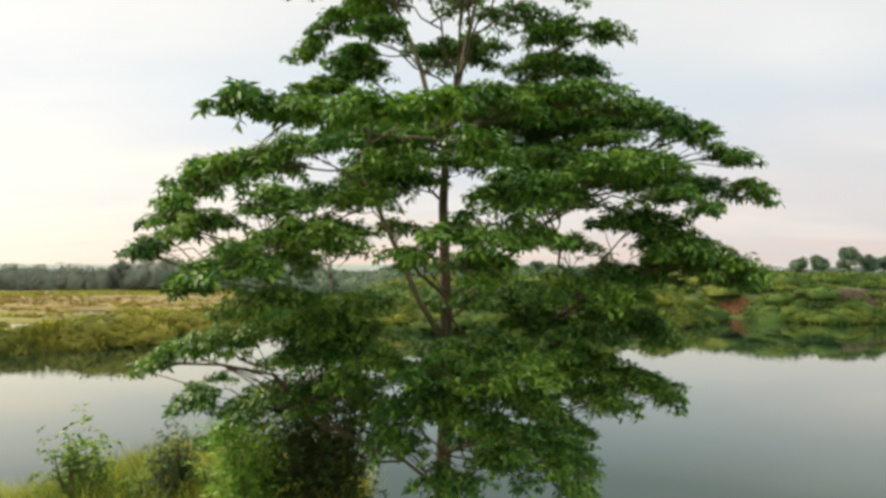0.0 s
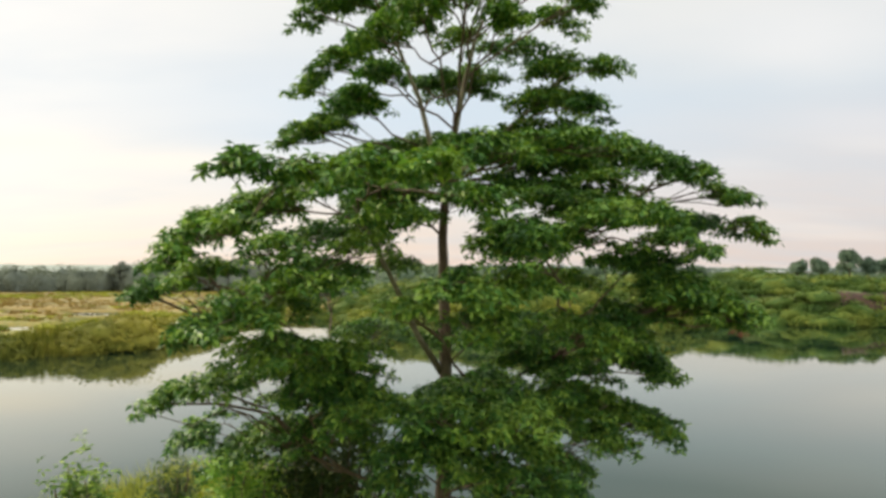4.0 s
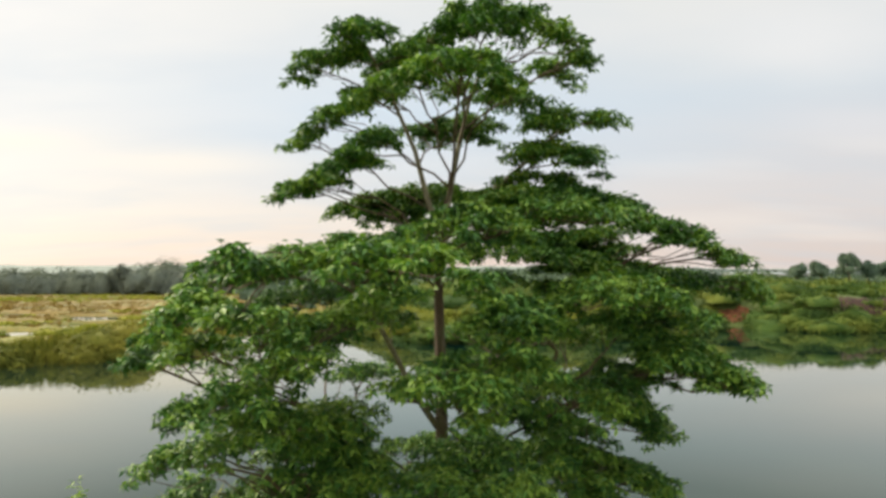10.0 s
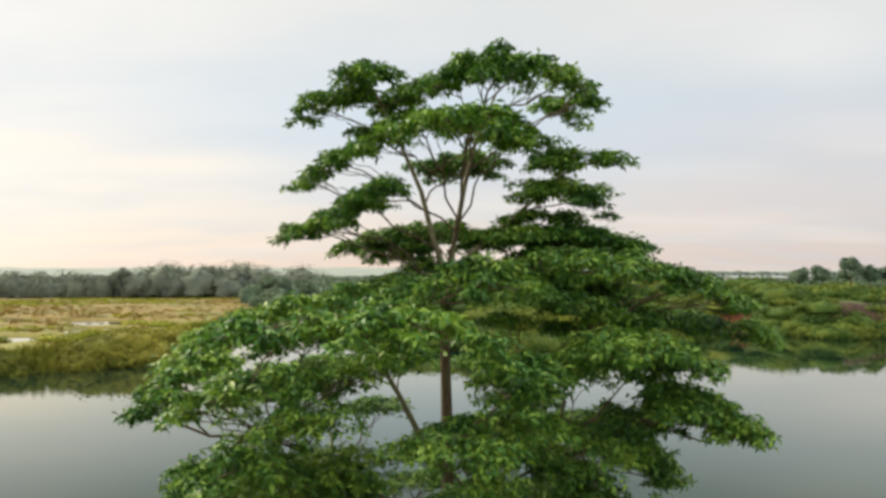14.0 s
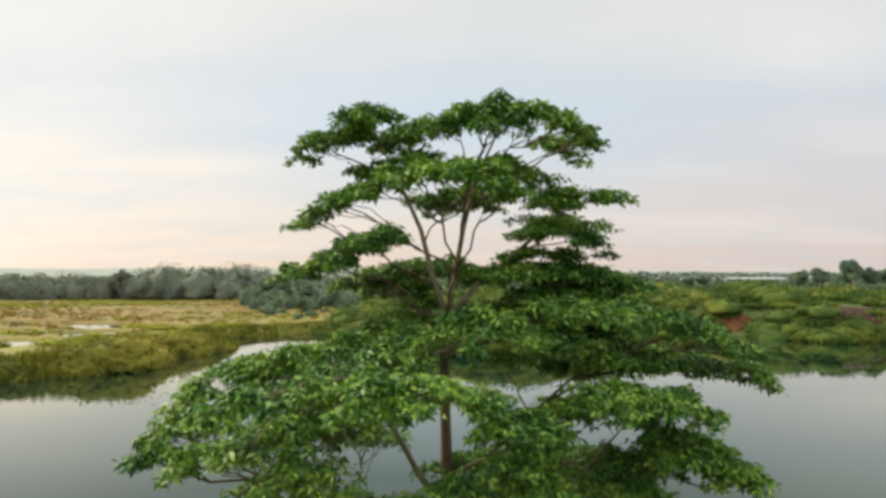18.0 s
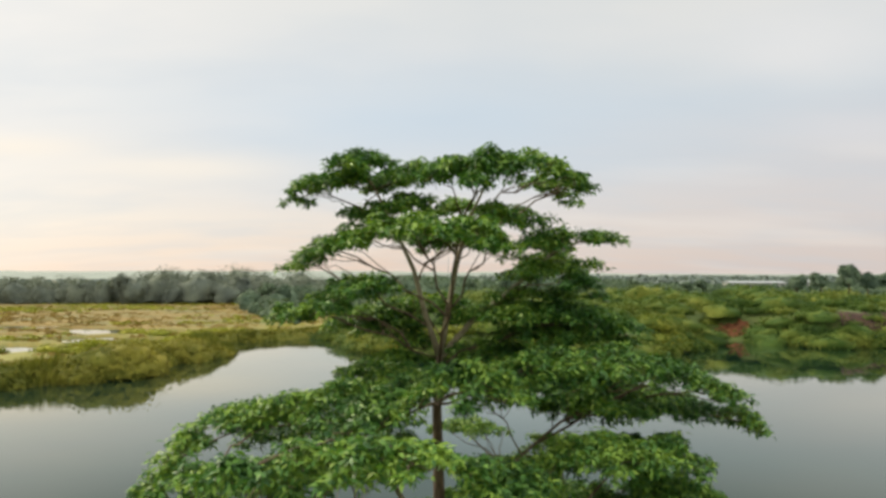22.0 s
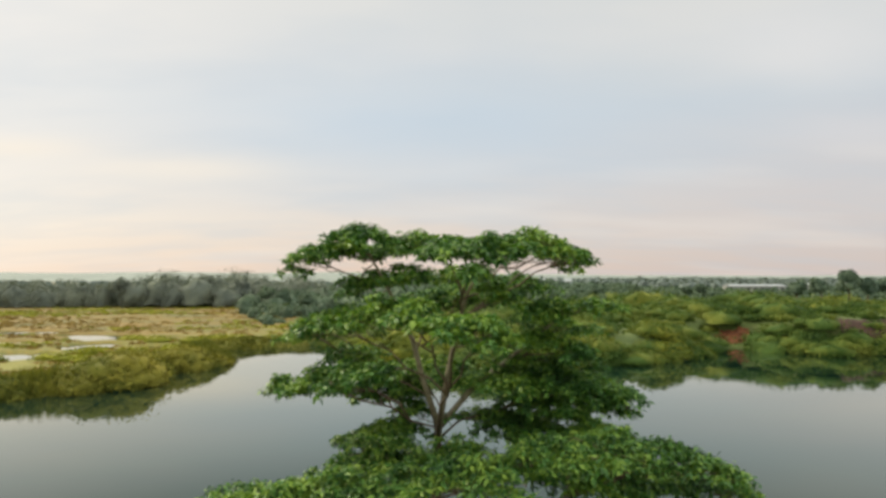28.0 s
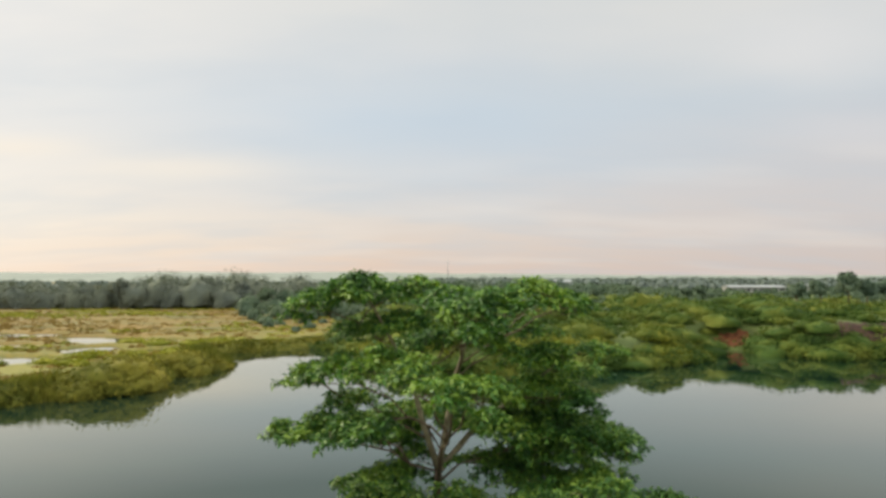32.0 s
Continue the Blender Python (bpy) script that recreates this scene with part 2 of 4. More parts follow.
RED_EARTH = plain_material("red_earth", (0.075, 0.026, 0.010), (0.165, 0.058, 0.021), 0.8, 0.95, 0.8)
WHITE_WALL = plain_material("white_wall", (0.28, 0.28, 0.27), (0.36, 0.36, 0.35), 0.6, 0.8)
GREY_ROOF = plain_material("grey_roof", (0.20, 0.22, 0.23), (0.27, 0.29, 0.30), 0.4, 0.5)
DARK_PANE = plain_material("dark_pane", (0.03, 0.035, 0.04), (0.06, 0.065, 0.07), 2.0, 0.15)
STEEL = plain_material("galvanised_steel", (0.25, 0.26, 0.27), (0.40, 0.41, 0.42), 3.0, 0.45)
DARK_EARTH = plain_material("dark_earth", (0.026, 0.014, 0.010), (0.066, 0.033, 0.022), 0.7, 0.95, 0.8)
# hill colour already washed out with the haze of distance
HILL = plain_material("haze_tinted_hill", (0.165, 0.195, 0.175), (0.195, 0.225, 0.20), 0.01, 1.0)


# ---- mesh helpers -----------------------------------------------------------
def mesh_of(name, verts, faces, mat, smooth=False):
    me = bpy.data.meshes.new(name)
    if isinstance(verts, np.ndarray) and isinstance(faces, np.ndarray):
        k = faces.shape[1]
        me.vertices.add(len(verts))
        me.vertices.foreach_set("co", np.ascontiguousarray(verts, dtype=np.float32).ravel())
        me.loops.add(faces.size)
        me.loops.foreach_set("vertex_index", np.ascontiguousarray(faces, dtype=np.int32).ravel())
        me.polygons.add(len(faces))
        me.polygons.foreach_set("loop_start", np.arange(0, faces.size, k, dtype=np.int32))
        me.update(calc_edges=True)
    else:
        me.from_pydata([tuple(v) for v in verts], [], faces)
        me.update()
    if smooth:
        me.polygons.foreach_set("use_smooth", [True] * len(me.polygons))
    me.materials.append(mat)
    return me


def thing(name, label, category, at=(0, 0, 0), group="", kind=""):
    ob = tagged(new(name), label, category, group, kind)
    ob.location = at
    return ob


def child(name, mesh, parent, label="", kind=""):
    """A part whose mesh is given in world coordinates."""
    ob = new(name, mesh)
    ob.parent = parent
    base = Vector(parent.location) if parent.parent is None else Vector(parent.parent.location) + Vector(parent.location)
    ob.location = -base
    return tagged(ob, label, kind=kind)


class Tubes:
    """Collects tapered round limbs into one mesh."""

    def __init__(self):
        self.verts, self.faces = [], []

    def add(self, points, radii, sides=7):
        pts = [Vector(p) for p in points]
        start = len(self.verts)
        for i, p in enumerate(pts):
            ahead = (pts[min(i + 1, len(pts) - 1)] - pts[max(i - 1, 0)]).normalized()
            side = ahead.cross(Vector((0.3, 1, 0.1))).normalized()
            up = side.cross(ahead)
            for k in range(sides):
                a = 2 * math.pi * k / sides
                self.verts.append(p + (side * math.cos(a) + up * math.sin(a)) * radii[i])
        for i in range(len(pts) - 1):
            for k in range(sides):
                a, b = start + i * sides + k, start + i * sides + (k + 1) % sides
                self.faces.append((a, b, b + sides, a + sides))
        self.faces.append(tuple(start + (len(pts) - 1) * sides + k for k in range(sides)))
        self.faces.append(tuple(start + k for k in reversed(range(sides))))

    def mesh(self, name, mat):
        return mesh_of(name, self.verts, self.faces, mat, True)


def bent(a, b, sag, steps, rng, wobble=0.06):
    """Points from a to b that leave steeply and level out."""
    a, b = Vector(a), Vector(b)
    length = (b - a).length
    pts = []
    for i in range(steps + 1):
        u = i / steps
        p = a.lerp(b, u)
        p.z += sag * length * math.sin(math.pi * u)
        if 0 < i < steps:
            p += Vector(rng.normal(0, wobble * length / steps * 1.4, 3))
        pts.append(p)
    return pts


LEAF_SHAPE = np.array([(0, 0, 0), (0.48, 0.5, 0.05), (0.46, 0, -0.02), (0.48, -0.5, 0.05), (1.0, 0, -0.16)])
LEAF_FACES = np.array([(0, 2, 1), (0, 3, 2), (1, 2, 4), (2, 3, 4)])


def turns(yaw, pitch, roll):
    """Rotation matrices for arrays of angles: roll about x, then pitch (up), then yaw."""
    cy, sy, cp, sp, cr, sr = np.cos(yaw), np.sin(yaw), np.cos(pitch), np.sin(pitch), np.cos(roll), np.sin(roll)
    z = np.zeros_like(cy)
    o = z + 1
    rz = np.stack([np.stack([cy, -sy, z], -1), np.stack([sy, cy, z], -1), np.stack([z, z, o], -1)], -2)
    ry = np.stack([np.stack([cp, z, -sp], -1), np.stack([z, o, z], -1), np.stack([sp, z, cp], -1)], -2)
    rx = np.stack([np.stack([o, z, z], -1), np.stack([z, cr, -sr], -1), np.stack([z, sr, cr], -1)], -2)
    return rz @ ry @ rx


def stamp(shape, faces, where, rot, size):
    """Copies of a small shape, merged: vertices and faces as arrays."""
    v = np.einsum("nij,kj->nki", rot, shape) if shape.ndim == 2 else np.einsum("nij,nkj->nki", rot, shape)
    v = v * size[:, None, :] if size.ndim == 2 else v * size[:, None, None]
    v = v + where[:, None, :]
    k = v.shape[1]
    f = faces[None] + (np.arange(len(where)) * k)[:, None, None]
    return v.reshape(-1, 3), f.reshape(-1, faces.shape[1])


def rosettes(tips, rng, count=7, length=0.21, droop=0.25, width=0.42, lean=0.3):
    """Whorls of drooping leaves round twig tips."""
    n = len(tips)
    yaw = (np.arange(count) * 2 * np.pi / count)[None] + rng.uniform(0, 6.3, n)[:, None] + rng.normal(0, 0.35, (n, count))
    pitch = rng.normal(-droop, 0.36, (n, count))
    roll = rng.normal(0, 0.5, (n, count))
    size = length * rng.uniform(0.62, 1.2, (n, count))
    rot = turns(yaw.ravel(), pitch.ravel(), roll.ravel())
    where = np.repeat(tips, count, 0) + rng.normal(0, 0.022, (n * count, 3))
    shape = LEAF_SHAPE * np.array([1, width, 1])
    return stamp(shape, LEAF_FACES, where, rot, size.ravel())


# ---- ground and lake -----------------------------------------------------------
WEST_SHORE = [(-4000, 20), (-260, 55), (-130, 72), (-75, 83), (-60, 86), (-57, 89.5), (-53, 92.5), (-49, 94.5), (-45.6, 96),
              (-45, 99), (-48, 104), (-50, 108.5), (-46.5, 113), (-43.5, 118), (-42, 123), (-42.5, 129), (-46, 135), (-50, 140), (-49, 146), (-43, 152), (-36, 155)]
EAST_SHORE = [(-31, 158), (-23, 150), (-17, 132), (-9, 120), (6, 116), (23, 118), (35, 124), (48, 129), (56, 134), (60, 145),
              (66, 155), (74, 153), (76, 144), (82, 138), (95, 138), (130, 134), (190, 118), (320, 70), (4000, 20)]
FAR_SHORE = np.array(WEST_SHORE + EAST_SHORE, float)


def shore_distance(x, y):
    """Metres from the far shoreline, positive on the land side."""
    p = np.stack([x, y], -1)
    best = np.full(x.shape, 1e9)
    inside = np.zeros(x.shape, bool)
    for a, b in zip(FAR_SHORE[:-1], FAR_SHORE[1:]):
        ab = b - a
        u = np.clip(((p - a) @ ab) / (ab @ ab), 0, 1)
        best = np.minimum(best, np.hypot(*np.moveaxis(p - a - u[..., None] * ab, -1, 0)))
        lo, hi = min(a[0], b[0]), max(a[0], b[0])
        cross = (x >= lo) & (x < hi) & (y < a[1] + (x - a[0]) * ab[1] / (ab[0] + 1e-9))
        inside ^= cross
    return np.where(inside, -best, best)


def smooth(a, b, v):
    u = np.clip((v - a) / (b - a), 0, 1)
    return u * u * (3 - 2 * u)


def ripple(x, y, scale, seed):
    """Cheap rolling noise between -1 and 1."""
    s = np.random.RandomState(seed)
    out = np.zeros_like(x)
    for k in range(6):
        a, ph = s.uniform(0, 6.3), s.uniform(0, 6.3)
        w = scale * (1.0 + 0.7 * k)
        out = out + np.sin((x * math.cos(a) + y * math.sin(a)) * w + ph) / (1 + 0.55 * k)
    return out / 2.6


def near_crest(x):
    """The y at which the high near bank breaks off to the lake."""
    return 13.7 + 3.6 * smooth(-1.4, -3.4, x) + 0.8 * np.sin(x * 0.7) * smooth(-2, -4, x) - 0.45 * np.clip(x - 1.2, 0, 40) - 0.10 * np.clip(-x - 14, 0, 60)


def ground_height(x, y):
    d = shore_distance(x, y) + 0.8 * ripple(x, y, 0.25, 3)
    east = smooth(-34, -4, x + 0.06 * (y - 150))
    field = 0.45 * smooth(0, 3, d) + 1.4 * smooth(1, 4, d) * smooth(16, 7, d) + 0.18 * ripple(x, y, 0.11, 5) * smooth(8, 20, d)
    # shallow pools lie in the western meadow
    for px, py, rx, ry in ((-95, 134, 15, 7), (-85, 154, 6.5, 8), (-69, 153, 5, 4.5), (-92, 176, 10, 8), (-104, 182, 8, 5), (-76, 174, 7, 4), (-126, 192, 13, 6), (-114, 162, 9, 5)):
        q = np.hypot((x - px) / rx, (y - py) / ry) + 0.2 * ripple(x, y, 0.45, 9)
        field = field - 2.4 * smooth(1.15, 0.8, q) * (field > 0)
    field = np.maximum(field, -0.9)
    rise = 5.0 * smooth(-0.5, 9, d) + 1.6 * smooth(8, 40, d) + 0.7 * ripple(x, y, 0.09, 8) * smooth(2, 10, d) + 2.3 * smooth(50, 66, x) * smooth(0, 15, d) * smooth(70, 30, d)
    land = field * (1 - east) + rise * east + 2.2 * smooth(250, 500, y) + 5.0 * smooth(900, 3500, np.hypot(x, y))
    far = np.where(d > 0, land, -np.minimum(-d * 0.5, 3.5))
    n = near_crest(x) - y
    near = 5.7 + 0.35 * ripple(x, y, 0.5, 4) - 1.1 * smooth(-6, -12, x)
    near = np.where(n > 0, near, np.maximum(near + n * 1.45, -3.5))
    return np.where(y < 45, np.maximum(near, np.where(y > 30, -3.5, -3.5)), far) if np.ndim(y) else float(near if y < 45 else far)


def line(*spans):
    out = []
    for a, b, step in spans:
        out.append(np.arange(a, b, step))
    return np.concatenate(out)


def spread(start, stop, count):
    return np.sign(start) * np.geomspace(abs(start), abs(stop), count)


def build_ground():
    xs = np.concatenate([spread(-4600, -170, 16), line((-160, -40, 2.0), (-40, 40, 1.0), (40, 161, 2.0)), spread(170, 4600, 16)])
    ys = np.concatenate([spread(-4600, -70, 12), line((-60, -4, 4.0), (-4, 26, 0.8), (26, 60, 3.0), (60, 250, 2.0)), np.geomspace(254, 4700, 36)])
    gx, gy = np.meshgrid(xs, ys)
    verts = np.stack([gx, gy, ground_height(gx, gy)], -1).reshape(-1, 3)
    w = len(xs)
    i = (np.arange(len(ys) - 1)[:, None] * w + np.arange(w - 1)[None]).ravel()
    faces = np.stack([i, i + 1, i + 1 + w, i + w], -1)
    ob = new("ground", mesh_of("ground", verts, faces, GROUND, True))
    tagged(ob, "grassy lake banks, straw meadow and rolling green land", "ground", kind="structure")
    lake = new("water", mesh_of("water", [(-4600, -4600, 0), (4600, -4600, 0), (4600, 700, 0), (-4600, 700, 0)], [(0, 1, 2, 3)], WATER))
    tagged(lake, "still grey-green lake water mirroring the sky", "lake", kind="structure")


build_ground()


def land_z(x, y):
    return ground_height(np.asarray(x, float), np.asarray(y, float))


# ---- the tall tree -----------------------------------------------------------
TREE_AT = (0.05, 12.7, 5.5)
tree = thing("tree", "tall tropical tree with flat layered tiers of green leaves", "tree", TREE_AT)
tree_rng = np.random.RandomState(11)
wood = Tubes()
STEM = [(0.05, 12.7, 5.2), (0.0, 12.7, 7.2), (0.10, 12.65, 9.4), (0.06, 12.7, 11.4), (0.02, 12.7, 12.9), (0.08, 12.75, 14.0)]
wood.add(STEM, [0.26, 0.17, 0.135, 0.115, 0.095, 0.075], 12)


def stem_at(z):
    for a, b in zip(STEM, STEM[1:]):
        if a[2] <= z <= b[2]:
            u = (z - a[2]) / (b[2] - a[2])
            return Vector(a).lerp(Vector(b), u)
    return Vector(STEM[-1])


child("trunk", wood.mesh("trunk", BARK), tree, "slender brown-grey bark trunk")

# four leaders carry the crown above the fork
LEADERS = [[(0.08, 12.75, 13.9), (-0.22, 12.75, 14.8), (-0.45, 12.6, 15.7), (-0.85, 12.2, 16.6), (-1.3, 11.9, 17.5)],
           [(0.08, 12.75, 13.9), (0.25, 12.8, 14.9), (0.42, 12.6, 15.8), (0.62, 12.0, 16.6), (0.95, 11.2, 17.3)],
           [(0.08, 12.75, 13.9), (0.7, 12.9, 14.6), (1.3, 12.9, 15.1), (1.9, 12.7, 15.6), (2.4, 12.4, 16.1)],
           [(0.0, 12.7, 10.2), (-0.45, 12.1, 11.0), (-0.8, 11.4, 11.9), (-1.1, 10.4, 12.7), (-1.3, 9.3, 13.2)]]
for k, points in enumerate(LEADERS):
    limb = Tubes()
    limb.add(points, [0.072, 0.058, 0.047, 0.034, 0.018], 9)
    child("limb", limb.mesh("limb", LIMB_BARK), tree, "paler grey-brown upper limb")
SPINES = [[Vector(p) for p in points] for points in LEADERS] + [[Vector(p) for p in STEM[1:]]]


def anchor_for(target):
    """The point of the stem or of a leader from which a branch to this place would leave."""
    best, found = 1e9, None
    for spine in SPINES:
        for a, b in zip(spine, spine[1:]):
            for u in (0.0, 0.35, 0.7):
                p = a.lerp(b, u)
                if target.z > 14.2 and p.z < 13.3:
                    continue
                drop = target.z - p.z
                reach = math.hypot(target.x - p.x, target.y - p.y)
                cost = reach + 1.5 * abs(drop - 0.65 * reach) + tree_rng.uniform(0, 1.0)
                cost += 2.5 * max(0.0, drop - 0.9 * reach - 0.25) + 3.0 * max(0.0, -drop)
                if cost < best:
                    best, found = cost, p
    return found


def single_leaf(length, width):
    """A pointed leaf with a midrib fold and a short stalk."""
    shape = [(-0.12, 0, 0.02), (0, 0.012, 0), (0, -0.012, 0), (0.22, 0.36, 0.05), (0.22, 0, -0.01), (0.22, -0.36, 0.05), (0.55, 0.46, 0.03), (0.55, 0, -0.05), (0.55, -0.46, 0.03), (1.0, 0, -0.17)]
    faces = [(0, 2, 1), (1, 2, 4), (1, 4, 3), (2, 5, 4), (3, 4, 7, 6), (4, 5, 8, 7), (6, 7, 9), (7, 8, 9)]
    return mesh_of("leaf", [(x * length, y * width, z * length) for x, y, z in shape], faces, LEAF, True)


SINGLE_LEAVES = [single_leaf(0.15, 0.065), single_leaf(0.18, 0.075), single_leaf(0.13, 0.06)]


def pad(x, y, z, rx, ry, th, density=1.0, tilt=0.0):
    """One flat arching tier: a branch, the fan of twigs under it and a thin roof of drooping leaf whorls."""
    rng = tree_rng
    centre = Vector((x, y, z))
    root = anchor_for(centre)
    reach = (centre - root).length
    arm = Tubes()
    spine = bent(root, centre + Vector((0, 0, -0.12 - 0.3 * th)), 0.03 + 0.07 * rng.uniform(), 6, rng, 0.10)
    thick = 0.010 + 0.0042 * reach + 0.003 * max(rx, ry)
    arm.add(spine, np.linspace(thick, thick * 0.55, 7), 7)
    if reach > 1.2:
        SPINES.append(spine[1:4])
    area = math.pi * rx * ry
    lean = 0.12 * max(-1.0, min(1.0, 12.7 - y))

    def roof(px, py):
        r2 = ((px - x) / rx) ** 2 + ((py - y) / ry) ** 2
        return z + th * (0.62 - 1.15 * r2) + tilt * (px - x) + lean * (py - y)

    # main twigs fan out below the roof
    ribs = []
    count = 5 + int(area * 1.1)
    for k in range(count):
        a = 2 * math.pi * (k + rng.uniform(-0.3, 0.3)) / count
        r = rng.uniform(0.65, 0.98)
        ex, ey = x + math.cos(a) * rx * r, y + math.sin(a) * ry * r
        rib = bent(spine[int(rng.randint(3, 7))], (ex, ey, roof(ex, ey) - 0.07), 0.05, 4, rng, 0.12)
        arm.add(rib, np.linspace(thick * 0.46, 0.007, 5), 5)
        ribs += rib[1:]
    # leafy sprays along them, each a small drooping disc
    sprays = 6 + int(area * 6.5)
    tips = []
    for k in range(sprays):
        a = k * 2.39996 + rng.uniform(-0.35, 0.35)
        r = math.sqrt((k + 0.5) / sprays) * rng.uniform(0.84, 1.08)
        size = (0.15 + 0.085 * math.sqrt(area)) * rng.uniform(0.65, 1.25)
        hx, hy = x + math.cos(a) * rx * r, y + math.sin(a) * ry * r
        hz = roof(hx, hy) + rng.normal(0, 0.035 + 0.10 * th)
        start = min(ribs, key=lambda p: (p.x - hx) ** 2 + (p.y - hy) ** 2 + 0.4 * (p.z - hz) ** 2)
        arm.add([start, start.lerp(Vector((hx, hy, hz - 0.05)), 0.55) + Vector((0, 0, 0.02)), (hx, hy, hz - 0.03)], [0.009, 0.007, 0.004], 4)
        n = int(density * 104 * math.pi * size * size * rng.uniform(0.7, 1.2)) + 4
        q = np.sqrt(rng.uniform(0, 1, n)) * size
        c = rng.uniform(0, 2 * math.pi, n)
        along, over = np.cos(c) * q * 1.35, np.sin(c) * q * 0.8
        fall = -0.42 * q * q / size + rng.normal(0, 0.028, n) - 0.10 * np.maximum(along, 0)
        tips.append(np.stack([hx + math.cos(a) * along - math.sin(a) * over, hy + math.sin(a) * along + math.cos(a) * over, hz + fall], -1))
    tips = np.concatenate(tips)
    v, f = rosettes(tips, rng, 7, 0.138, 0.32, 0.37)
    branch = child("branch", arm.mesh("branch", BARK), tree)
    child("foliage", mesh_of("foliage", v, f, LEAF), branch, "", "stuff")
    if y < 8.9:
        # the outermost single leaves of the nearest tiers
        for k in range(14):
            at = tips[rng.randint(len(tips))] + rng.normal(0, 0.06, 3)
            leaf = new("leaf", SINGLE_LEAVES[k % 3])
            leaf.parent = branch
            leaf.matrix_basis = Matrix.Translation(at) @ Euler((rng.normal(0, 0.5), 0.25 + rng.normal(0, 0.3), rng.uniform(0, 6.3))).to_matrix().to_4x4()


# crown top
pad(-1.43, 11.40, 17.74, 0.52, 0.52, 0.30, 1.00, 0.00)
pad(-2.33, 12.20, 17.43, 0.49, 0.50, 0.20, 1.00, 0.45)
pad(-1.76, 12.00, 17.54, 0.41, 0.43, 0.20, 1.00, 0.20)
pad(0.87, 10.00, 17.44, 0.78, 0.74, 0.25, 1.00, 0.00)
pad(0.20, 10.80, 17.47, 0.51, 0.51, 0.25, 1.00, 0.30)
pad(2.00, 11.00, 17.58, 0.54, 0.54, 0.22, 1.00, -0.50)
pad(2.70, 11.80, 17.43, 0.32, 0.36, 0.15, 1.00, -0.50)
pad(2.36, 12.70, 17.45, 0.47, 0.48, 0.16, 1.00, -0.40)
pad(-0.53, 12.00, 17.60, 0.55, 0.55, 0.25, 1.00, 0.25)
pad(-1.09, 12.80, 17.54, 0.40, 0.42, 0.20, 1.00, 0.40)
# second tier, falling away to one side
pad(0.36, 8.70, 16.28, 0.53, 0.53, 0.18, 1.00, -0.05)
pad(-0.36, 9.60, 16.42, 0.42, 0.44, 0.18, 1.00, 0.20)
pad(-1.07, 10.60, 16.38, 0.47, 0.48, 0.18, 1.00, 0.42)
pad(-1.88, 11.50, 16.24, 0.44, 0.45, 0.18, 1.00, 0.55)
pad(-2.63, 12.40, 15.99, 0.30, 0.33, 0.14, 1.00, 0.75)
pad(0.99, 9.50, 16.17, 0.24, 0.28, 0.15, 1.00, -0.60)
# third tier
pad(-0.93, 10.00, 15.46, 0.35, 0.38, 0.18, 1.00, 0.10)
pad(-1.54, 10.80, 15.32, 0.38, 0.41, 0.18, 1.00, 0.45)
pad(-2.37, 11.90, 15.07, 0.43, 0.45, 0.16, 1.00, 0.45)
pad(-3.02, 12.30, 14.90, 0.24, 0.28, 0.12, 1.00, 0.40)
pad(0.52, 14.20, 16.60, 0.84, 0.79, 0.28, 0.75, 0.00)
pad(-0.34, 13.80, 16.42, 0.42, 0.43, 0.20, 0.60, 0.00)
pad(2.18, 12.40, 16.34, 0.57, 0.56, 0.28, 1.00, 0.10)
pad(3.24, 12.60, 16.43, 0.40, 0.42, 0.10, 1.00, 0.00)
pad(1.97, 12.50, 15.75, 0.57, 0.57, 0.22, 0.80, 0.10)
pad(2.78, 12.20, 15.55, 0.38, 0.40, 0.15, 1.00, -0.50)
pad(1.64, 13.00, 15.26, 0.53, 0.53, 0.15, 0.50, 0.20)
pad(2.51, 13.00, 15.24, 0.33, 0.36, 0.12, 0.50, -0.20)
pad(-1.49, 13.40, 14.82, 0.70, 0.67, 0.14, 0.90, 0.15)
pad(-0.54, 13.80, 15.06, 0.44, 0.45, 0.12, 0.50, 0.00)
pad(-0.46, 13.10, 14.25, 0.46, 0.47, 0.20, 0.80, 0.00)
pad(1.81, 13.40, 14.91, 1.36, 1.24, 0.12, 1.00, 0.00)
pad(3.16, 12.80, 14.80, 0.95, 0.89, 0.14, 1.00, -0.10)
# broad shelf
pad(0.68, 9.20, 14.08, 0.79, 0.75, 0.24, 1.00, 0.00)
pad(1.92, 9.60, 14.31, 0.68, 0.66, 0.20, 1.00, 0.00)
pad(3.04, 10.20, 14.28, 0.54, 0.54, 0.18, 1.00, -0.10)
pad(4.12, 10.60, 14.01, 0.55, 0.55, 0.18, 1.00, -0.25)
pad(5.02, 11.00, 13.64, 0.35, 0.38, 0.14, 1.00, -0.40)
pad(5.62, 11.30, 13.06, 0.24, 0.28, 0.10, 1.00, -0.80)
pad(-0.52, 9.90, 13.79, 0.61, 0.60, 0.20, 1.00, 0.10)
pad(-1.55, 10.00, 13.72, 0.53, 0.53, 0.18, 1.00, 0.20)
pad(-2.45, 10.00, 13.54, 0.44, 0.45, 0.18, 1.00, 0.25)
pad(-3.16, 10.00, 13.35, 0.26, 0.30, 0.15, 1.00, 0.30)
pad(3.39, 12.00, 13.40, 1.21, 1.11, 0.14, 0.75, -0.10)
pad(4.60, 11.80, 13.28, 0.70, 0.68, 0.14, 0.90, -0.25)
